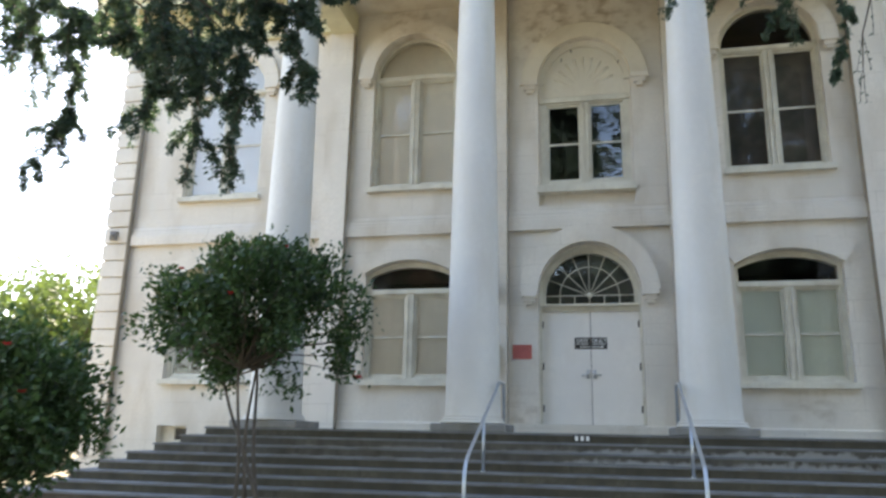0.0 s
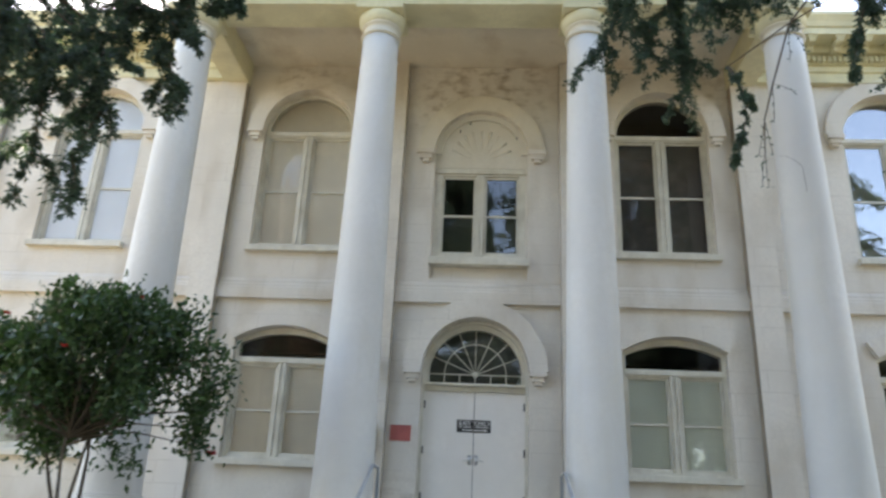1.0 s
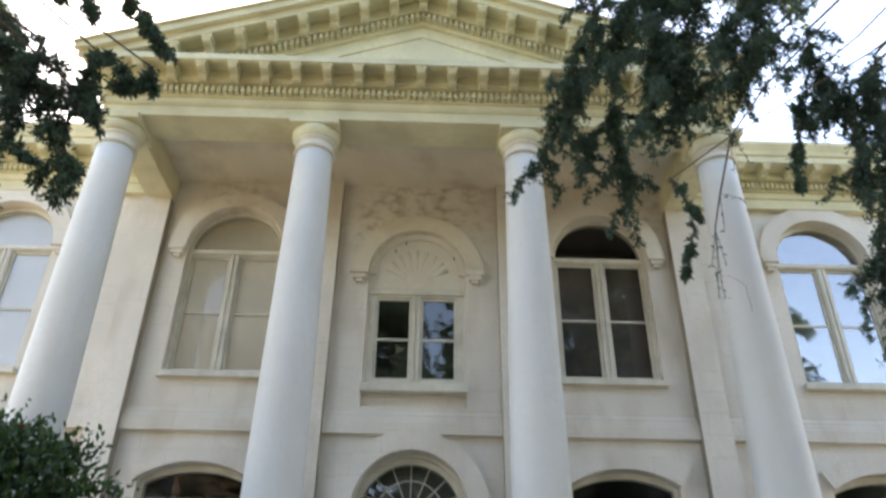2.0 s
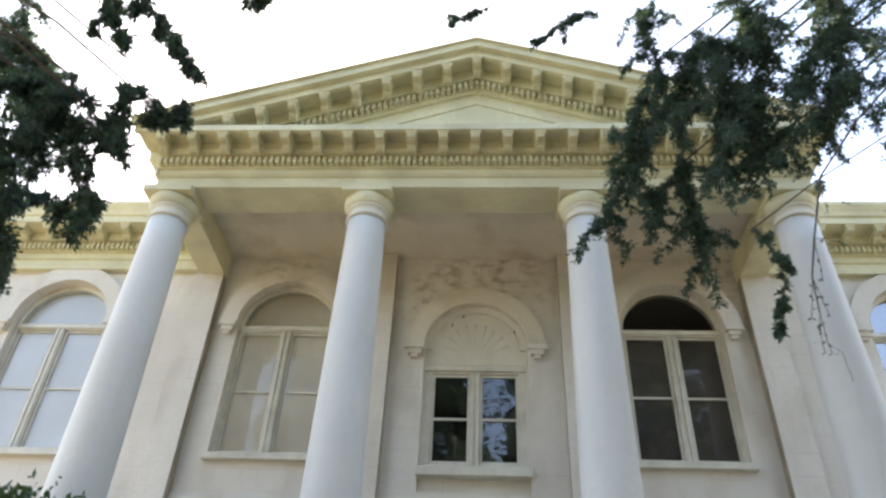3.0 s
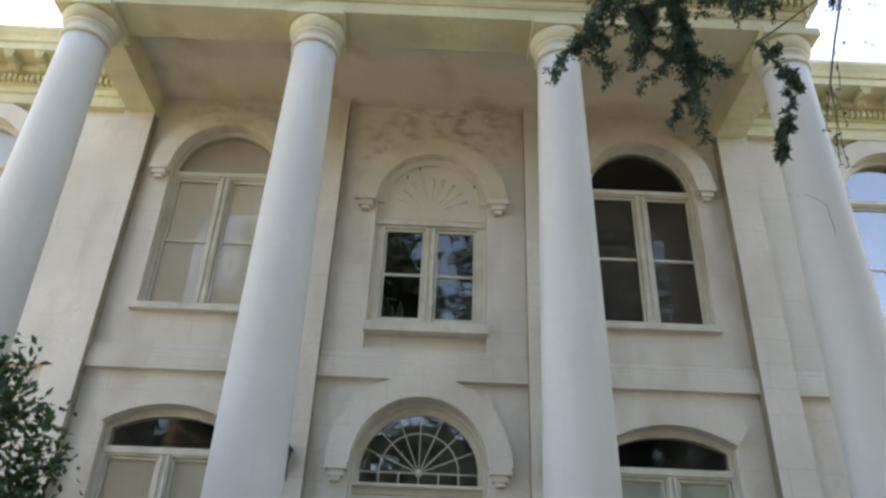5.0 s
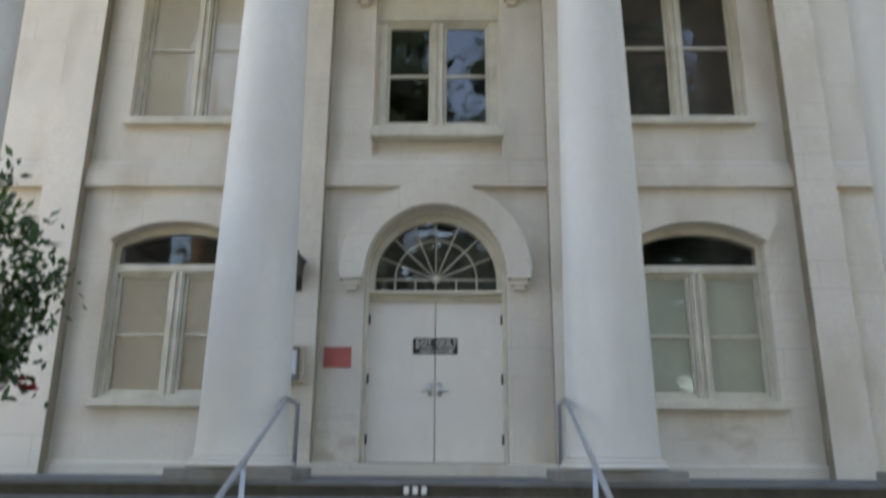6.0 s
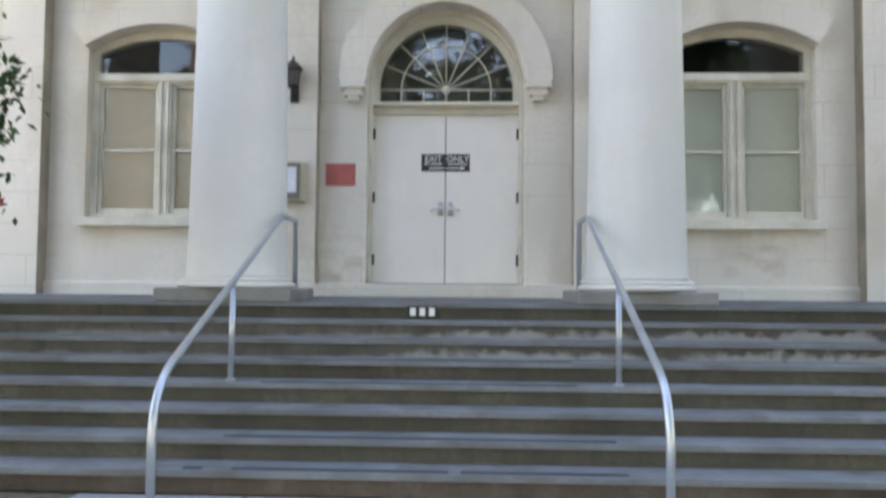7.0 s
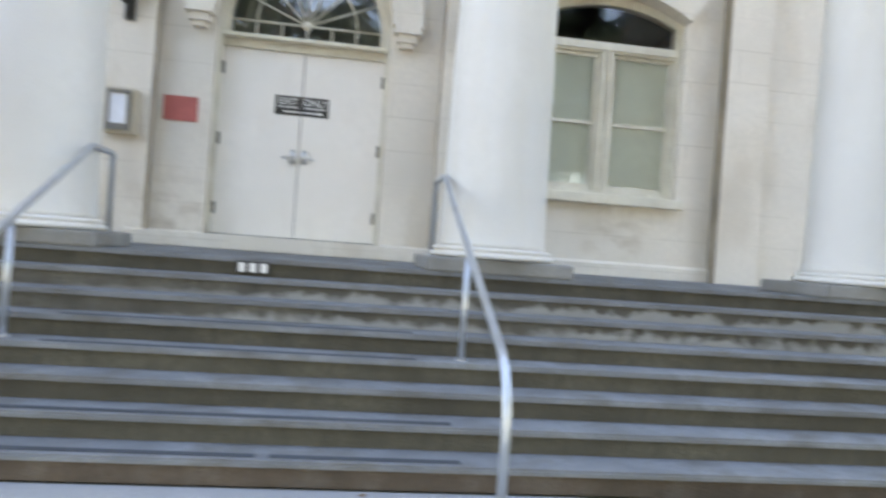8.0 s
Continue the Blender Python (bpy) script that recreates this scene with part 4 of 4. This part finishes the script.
def conifer(trunk_at, height, sprays, seed, label, bare=()):
    """A large cedar: trunk, arching limbs, and drooping sprays of short needles in clumps with gaps."""
    rng = np.random.default_rng(seed)
    tree = thing("cedar_tree", label, "tree")
    tx, ty = trunk_at
    part("trunk", tube(bmesh.new(), [(tx, ty, -0.05), (tx + 0.05, ty, 0.4), (tx, ty + 0.05, height * 0.5), (tx, ty, height)], (0.55, 0.42, 0.3, 0.05), 14), BARK, tree, smooth=True)
    wood, places, ways = bmesh.new(), [], []
    for x0, y0, z0, x1, y1, z1, reach in sprays:
        a, p, q = np.array([tx, ty, z0 + 0.8 + rng.uniform(0, 0.8)]), np.array([x0, y0, z0]), np.array([x1, y1, z1])
        limb = [a + (p - a) * t + np.array([0, 0, 0.7 * math.sin(math.pi * t)]) + rng.normal(size=3) * 0.04 * (0 < t < 1) for t in np.linspace(0, 1, 10)]
        tube(wood, [tuple(v) for v in limb], [(0.012 + 0.07 * reach) * (1.0 - 0.6 * t) for t in np.linspace(0, 1, 10)], 7)
        length = np.linalg.norm(q - p)
        steps_along = max(4, int(length / 0.075))
        bow = rng.normal(size=3) * 0.08 * length * np.array([1, 1, 0.4])
        line = [p + (q - p) * t + bow * math.sin(math.pi * t) + rng.normal(size=3) * 0.015 for t in np.linspace(0, 1, steps_along)]
        tube(wood, [tuple(v) for v in line], [0.02 - 0.016 * t for t in np.linspace(0, 1, steps_along)], 5)
        chains = [(line, reach * 0.5)]
        for _ in range(int(4 + 7 * length * reach + 9 * reach)):
            v = line[rng.integers(0, steps_along)]
            side = twig_line(v, rng.normal(size=3) * np.array([1.0, 0.8, 0.4]) + (q - p) / length * 0.5, reach * rng.uniform(0.9, 2.0), 0.14, rng, 9)
            tube(wood, [tuple(u) for u in side], [0.011 - 0.0009 * j for j in range(10)], 4)
            chains.append((side, reach * rng.uniform(0.25, 0.5)))
        for nodes, width in chains:
            beat, phase, last = rng.uniform(4.0, 7.0), rng.uniform(0, 6), len(nodes) - 1
            for i, v in enumerate(nodes):
                full = width * (0.55 + 0.45 * abs(math.sin(beat * i * 0.07 + phase))) * (1.0 if i < 0.8 * last else 0.75)
                for _ in range(int(1.6 + 15 * full * (0.3 + 1.1 * rng.random()))):
                    way = rng.normal(size=3) * np.array([1.0, 1.0, 0.6]) + (nodes[-1] - nodes[0]) / length * 0.4
                    tw = twig_line(v, way, full * rng.uniform(0.4, 1.5), 0.28, rng, 4)
                    for u, v2 in zip(tw, tw[1:]):
                        d = (v2 - u) / (np.linalg.norm(v2 - u) + 1e-9)
                        for _ in range(5):
                            places.append(u + (v2 - u) * rng.random() + rng.normal(size=3) * 0.014)
                            ways.append(d * 0.8 + rng.normal(size=3) * 0.5)
    for pts in bare:
        tube(wood, pts, [0.018 - 0.011 * i / (len(pts) - 1) for i in range(len(pts))], 6)
        for q in pts[2:]:
            for _ in range(2):
                tw = twig_line(q, rng.normal(size=3) * 0.3 + np.array([0, 0, -1.0]), 0.45, 0.3, rng, 4)
                tube(wood, [tuple(v) for v in tw], 0.004, 4)
                for v in tw[1:]:
                    for _ in range(2):
                        places.append(v)
                        ways.append(rng.normal(size=3) + np.array([0, 0, -0.6]))
    part("branchwork", wood, BARK, tree, smooth=True)
    ob = new("crown", leaf_mesh("crown", places, ways, 0.058, 0.0105, NEEDLE, rng))
    ob.parent = tree
    return tree


# each spray: where it leaves its limb, where its tip hangs, and how far its twigs reach
LOW_SPRAYS = [
    (-6.28, -9.40, 6.45, -5.46, -9.40, 5.75, 0.42), (-3.61, -9.54, 6.16, -2.89, -9.54, 5.52, 0.31), (-2.59, -9.54, 5.96, -2.48, -9.54, 5.27, 0.20),
    (-4.19, -10.00, 5.39, -4.18, -10.00, 4.05, 0.26), (-4.17, -9.20, 5.58, -4.07, -9.20, 3.78, 0.28), (-3.60, -9.20, 5.59, -3.57, -9.20, 4.24, 0.28), (-2.70, -9.54, 5.56, -2.54, -9.54, 4.76, 0.22),
    (-6.25, -9.00, 6.23, -6.37, -9.00, 4.13, 0.26), (-5.60, -9.00, 6.23, -5.78, -9.00, 5.33, 0.28), (-7.00, -9.00, 6.64, -6.38, -9.00, 5.54, 0.42), (-3.13, -9.54, 6.10, -3.19, -9.54, 5.28, 0.31),
    (-2.14, -9.54, 5.83, -2.32, -9.54, 5.62, 0.13), (-3.96, -10.00, 5.62, -3.67, -10.00, 4.88, 0.40), (-4.90, -9.60, 6.00, -4.73, -9.60, 5.27, 0.35)]
HIGH_SPRAYS = [
    (-5.95, -8.00, 10.09, -4.58, -8.00, 7.52, 0.44), (-5.61, -8.00, 8.43, -4.59, -8.00, 6.82, 0.40), (-4.96, -8.00, 6.90, -4.26, -8.00, 5.35, 0.25), (-4.49, -8.00, 6.34, -3.90, -8.00, 6.00, 0.15),
    (-2.47, -10.15, 6.50, -1.86, -10.15, 5.53, 0.13), (-1.54, -10.15, 6.55, -1.53, -10.15, 6.18, 0.10), (-6.57, -8.00, 9.85, -5.47, -8.00, 8.21, 0.55), (-2.88, -10.00, 6.75, -2.55, -10.00, 6.06, 0.13)]
conifer((-8.6, -13.2), 15, LOW_SPRAYS + HIGH_SPRAYS, 3, "large dark blue-green cedar with drooping branches over the path")
PORTICO_SPRAYS = [
    (3.83, -5.30, 11.97, 1.71, -5.30, 8.01, 0.46), (3.32, -5.00, 11.05, 3.17, -5.00, 7.43, 0.40), (3.71, -6.00, 11.28, 3.38, -6.00, 8.51, 0.58), (4.40, -6.00, 9.28, 3.66, -6.00, 8.52, 0.34),
    (5.28, -6.50, 10.84, 4.42, -6.50, 9.48, 0.58), (5.21, -6.50, 9.83, 3.87, -6.50, 8.30, 0.45), (2.71, -6.00, 12.03, 2.76, -6.00, 10.34, 0.36), (1.95, -6.20, 11.73, 0.94, -6.20, 10.93, 0.16),
    (0.21, -6.20, 11.89, -0.40, -6.20, 11.51, 0.13), (3.17, -5.60, 11.55, 2.31, -5.60, 8.57, 0.42), (4.05, -5.60, 10.72, 3.17, -5.60, 8.38, 0.42), (4.56, -6.00, 11.01, 3.82, -6.00, 8.62, 0.42),
    (3.20, -5.20, 9.43, 2.47, -5.20, 8.02, 0.32)]
OUTER_SPRAYS = [
    (5.19, -6.50, 11.68, 4.88, -6.50, 9.37, 0.60), (4.10, -6.30, 12.01, 4.22, -6.30, 10.59, 0.58), (3.45, -6.20, 7.29, 3.40, -6.20, 5.78, 0.12), (6.30, -7.00, 7.57, 5.32, -7.00, 4.70, 0.45),
    (5.76, -7.00, 8.30, 5.48, -7.00, 6.56, 0.38), (5.25, -7.00, 8.47, 4.70, -7.00, 6.70, 0.22), (6.30, -7.00, 8.94, 6.13, -7.00, 6.85, 0.55), (5.40, -7.00, 9.30, 5.64, -7.00, 8.10, 0.50)]
# crown sprays out of view, added to hold sky light off the right-hand column
crown_rng = np.random.default_rng(19)
UNSEEN_CROWN = []
for i in range(22):
    a, z = radians(crown_rng.uniform(-60, 150)), crown_rng.uniform(6.0, 15.0)
    far = crown_rng.uniform(1.6, 4.2) * (1.2 - z / 22)
    x, y = 10.6 + far * math.cos(a), -10.2 + far * math.sin(a)
    UNSEEN_CROWN.append((x, y, z, x + 0.9 * math.cos(a), y + 0.9 * math.sin(a), z - 1.4, 0.62))
conifer((10.2, -10.6), 18, PORTICO_SPRAYS + OUTER_SPRAYS + UNSEEN_CROWN, 5, "large dark cedar with branches hanging before the portico",
        [((5.6, -7.2, 9.3), (4.65, -7.0, 8.3), (4.0, -7.0, 7.4), (3.7, -7.0, 6.5), (3.55, -7.0, 6.0), (3.51, -7.0, 5.55))])


def camellia(at, centre, size, stems, leaves, seed, label, category, blooms, inner=0.35, clumps=46, low=(), lump=(0.46, 0.42, 0.30)):
    """A broadleaf evergreen: slim stems, forked limbs, and a crown of glossy leaves in clumps with gaps."""
    rng = np.random.default_rng(seed)
    tree = thing("camellia_tree" if stems > 1 else "camellia_bush", label, category)
    c, sz = np.array(centre, float), np.array(size, float)
    wood, places, ways = bmesh.new(), [], []
    tips = []
    for i in range(stems):
        a = np.array([at[0] + rng.uniform(-0.28, 0.28), at[1] + rng.uniform(-0.15, 0.15), -0.03])
        b = c + sz * np.array([rng.uniform(-0.45, 0.45), rng.uniform(-0.4, 0.4), rng.uniform(-0.75, -0.45)])
        line = [a + (b - a) * t + np.array([math.sin(5 * t + i) * 0.05, 0, 0]) for t in np.linspace(0, 1, 7)]
        tube(wood, [tuple(v) for v in line], [0.036 - 0.003 * j for j in range(7)], 8)
        tips.append(b)
    lumps = []
    for i in range(clumps):
        v = rng.normal(size=3)
        v /= np.linalg.norm(v)
        lumps.append((v, v * (inner + (1 - inner) * rng.random() ** 0.6) * 0.9))
    for i in range(int(leaves / 26)):
        v, at_lump = lumps[rng.integers(len(lumps))]
        w = rng.normal(size=3)
        p = c + sz * at_lump + w / np.linalg.norm(w) * np.array(lump) * rng.random() ** 0.5
        if i % 9 == 0:
            s = tips[rng.integers(len(tips))]
            tube(wood, [tuple(s), tuple((s + p) / 2 + rng.normal(size=3) * 0.08), tuple(p)], (0.02, 0.012, 0.005), 5)
        out = v * 0.7 + np.array([0, 0, 0.35])
        for _ in range(26):
            places.append(p + rng.normal(size=3) * 0.115)
            ways.append(out + rng.normal(size=3) * 0.75)
    for x, y, z in low:
        q = np.array([x, y, z])
        tube(wood, [tuple(tips[0]), tuple((tips[0] + q) / 2 + np.array([0, 0, 0.12])), (x, y, z)], (0.022, 0.013, 0.005), 6)
        for _ in range(150):
            places.append(q + rng.normal(size=3) * np.array([0.15, 0.15, 0.11]))
            ways.append(np.array([0.5, -0.1, 0.1]) + rng.normal(size=3) * 0.7)
    part("trunk", wood, BARK, tree, smooth=True)
    ob = new("crown", leaf_mesh("crown", places, ways, 0.115, 0.031, CAMELLIA, rng))
    ob.parent = tree
    for x, y, z, r in blooms:
        bm = bmesh.new()
        for q in range(9):
            a, tilt = q * 2.4, 0.25 + 0.07 * q
            w = Vector((math.cos(a) * math.cos(tilt), math.sin(a) * math.cos(tilt), math.sin(tilt)))
            s = w.cross(Vector((0, 0, 1))).normalized()
            vs = [bm.verts.new(Vector((x, y, z)) + o) for o in (w * r * 0.1, w * r * 0.6 + s * r * 0.45, w * r, w * r * 0.6 - s * r * 0.45)]
            bm.faces.new(vs)
        part("flower", bm, PETAL, tree, "red camellia flower")
    return tree


camellia((-4.75, -5.75), (-5.40, -4.9, 3.06), (1.95, 1.15, 1.38), 4, 14500, 11, "young multi-stemmed camellia tree with glossy leaves and a few red flowers", "tree",
         [(-3.84, -3.87, 2.03, 0.13), (-3.92, -3.9, 2.12, 0.1), (-4.84, -4.9, 4.12, 0.08), (-5.05, -6.2, 3.1, 0.06), (-5.9, -6.2, 3.5, 0.06)], 0.3, 72,
         ((-3.92, -3.95, 3.15), (-4.0, -3.95, 2.9), (-4.05, -4.0, 2.65), (-4.15, -3.95, 2.4), (-4.05, -4.1, 2.15), (-3.95, -4.5, 2.6)), (0.36, 0.34, 0.25))
camellia((-6.75, -8.3), (-6.8, -8.2, 1.35), (0.82, 1.2, 0.98), 1, 14000, 23, "dense dark camellia bush reaching the ground", "bush", [(-6.0, -9.2, 2.0, 0.06), (-5.9, -9.0, 1.5, 0.06), (-6.4, -9.6, 1.2, 0.06)], 0.45, 90)
camellia((7.5, -5.95), (7.35, -5.7, 2.25), (1.5, 1.1, 1.05), 3, 7000, 31, "dark evergreen shrub tree beside the wing", "tree", [])


def broad_tree(at, height, radius, leaves, seed, mat, label, size=0.22):
    rng = np.random.default_rng(seed)
    tree = thing("broadleaf_tree", label, "tree")
    x, y = at
    wood = bmesh.new()
    tube(wood, [(x, y, -0.1), (x + 0.1, y, height * 0.3), (x, y + 0.1, height * 0.7)], (0.3, 0.22, 0.06), 10)
    places, ways = [], []
    c = np.array([x, y, height * 0.55])
    for i in range(leaves // 40):
        v = rng.normal(size=3)
        v /= np.linalg.norm(v)
        p = c + v * np.array([radius, radius, height * 0.45]) * (0.3 + 0.7 * rng.random() ** 0.6)
        if i % 8 == 0:
            tube(wood, [(x, y, height * 0.42), tuple((c + p) / 2 - np.array([0, 0, 0.5])), tuple(p)], (0.09, 0.05, 0.01), 5)
        for _ in range(40):
            places.append(p + rng.normal(size=3) * 0.42)
            ways.append(rng.normal(size=3))
    part("trunk", wood, BARK, tree, smooth=True)
    ob = new("crown", leaf_mesh("crown", places, ways, size, size * 0.32, mat, rng))
    ob.parent = tree


for x, y, h, r, s in ((-18.5, 7.0, 6.6, 2.6, 41), (-22.5, 10.0, 7.2, 3.2, 42), (-27, 6.0, 6.5, 3.2, 43)):
    broad_tree((x, y), h, r, 5000, s, FAR_LEAF, "sunlit pale green tree beyond the building's corner", 0.3)
# unseen but for reflections; this ring is also added to block low sky light
for x, y, h, r, s in ((-24, -31, 16, 6.5, 51), (-13, -36, 18, 6.5, 52), (-2, -37, 8, 5.5, 56), (9, -37, 18, 6.5, 53), (20, -33, 17, 6.5, 54), (27, -25, 16, 6, 55), (31, -13, 14, 6, 57)):
    broad_tree((x, y), h, r, 7000, s, DARK_LEAF, "tall leafy tree across the grounds, added for window reflections and to close off low sky", 0.42)


def tall_cedar(at, height, radius, seed, low):
    """A whole cedar seen only as a reflection: trunk, whorls of drooping limbs, needle sprays."""
    rng = np.random.default_rng(seed)
    tree = thing("cedar_tree", "tall dark cedar across the path, mirrored in the windows", "tree")
    x, y = at
    wood, places, ways = bmesh.new(), [], []
    tube(wood, [(x, y, -0.1), (x, y, height * 0.5), (x, y, height)], (0.5, 0.3, 0.03), 10)
    for i in range(int(150 - 60 * low)):
        f = rng.random() ** 0.8
        z = height * (low + (0.99 - low) * f)
        a = rng.uniform(0, 2 * math.pi)
        ln = radius * (1.02 - f) * rng.uniform(0.6, 1.15)
        line = twig_line((x, y, z), (math.cos(a), math.sin(a), 0.15), ln, 0.06, rng, 7)
        tube(wood, [tuple(v) for v in line], [0.07 * (1 - j / 8) for j in range(8)], 5)
        for u, v in zip(line[1:], line[2:]):
            for _ in range(int(26 * (ln / 7 + 0.35))):
                p = u + (v - u) * rng.random() + rng.normal(size=3) * np.array([0.35, 0.35, 0.1]) - np.array([0, 0, abs(rng.normal()) * 0.35])
                for _ in range(4):
                    places.append(p + rng.normal(size=3) * 0.08)
                    ways.append(np.array([math.cos(a), math.sin(a), -0.8]) + rng.normal(size=3) * 0.6)
    part("trunk", wood, BARK, tree, smooth=True)
    ob = new("crown", leaf_mesh("crown", places, ways, 0.30, 0.06, NEEDLE, rng))
    ob.parent = tree


for x, y, h, r, s, low in ((-10, -26, 28, 7.5, 60, 0.12), (-2.6, -23, 28, 6.6, 61, 0.22), (4.0, -26, 32, 7.0, 64, 0.2), (9.0, -23, 32, 7.5, 62, 0.05), (16.5, -24, 32, 8.0, 63, 0.05)):
    tall_cedar((x, y), h, r, s, low)

# fallen leaves and low weeds in the beds beside the steps
rng = np.random.default_rng(77)
spots = []
while len(spots) < 5200:
    x, y = rng.uniform(-9, 9), rng.uniform(-11, -5.0)
    if (abs(x) > 2.25 and y < -5.45) or (rng.random() < 0.02 and y < -5.45):
        spots.append((x, y, -0.008 + 0.02 * rng.random() + (0.012 if abs(x) < 2.25 else 0)))
flat = rng.normal(size=(len(spots), 3)) * np.array([1, 1, 0.12])
tagged(new("leaf_litter", leaf_mesh("leaf_litter", spots, flat, 0.07, 0.02, DRY_LEAF, rng)), "dry brown fallen leaves on the beds beside the path", "leaves", kind="stuff")
spots, ways = [], []
for cx, cy in ((2.9, -6.0), (3.5, -5.9), (2.6, -6.6), (4.2, -6.1), (-2.7, -6.1), (-3.4, -6.5), (3.1, -7.0)):
    for _ in range(70):
        spots.append((cx + rng.normal() * 0.13, cy + rng.normal() * 0.13, -0.01))
        ways.append((rng.normal() * 0.5, rng.normal() * 0.5, 1.0))
tagged(new("weeds", leaf_mesh("weeds", spots, ways, 0.13, 0.012, CAMELLIA, rng)), "low green weeds in the beds beside the path", "weeds", kind="stuff")
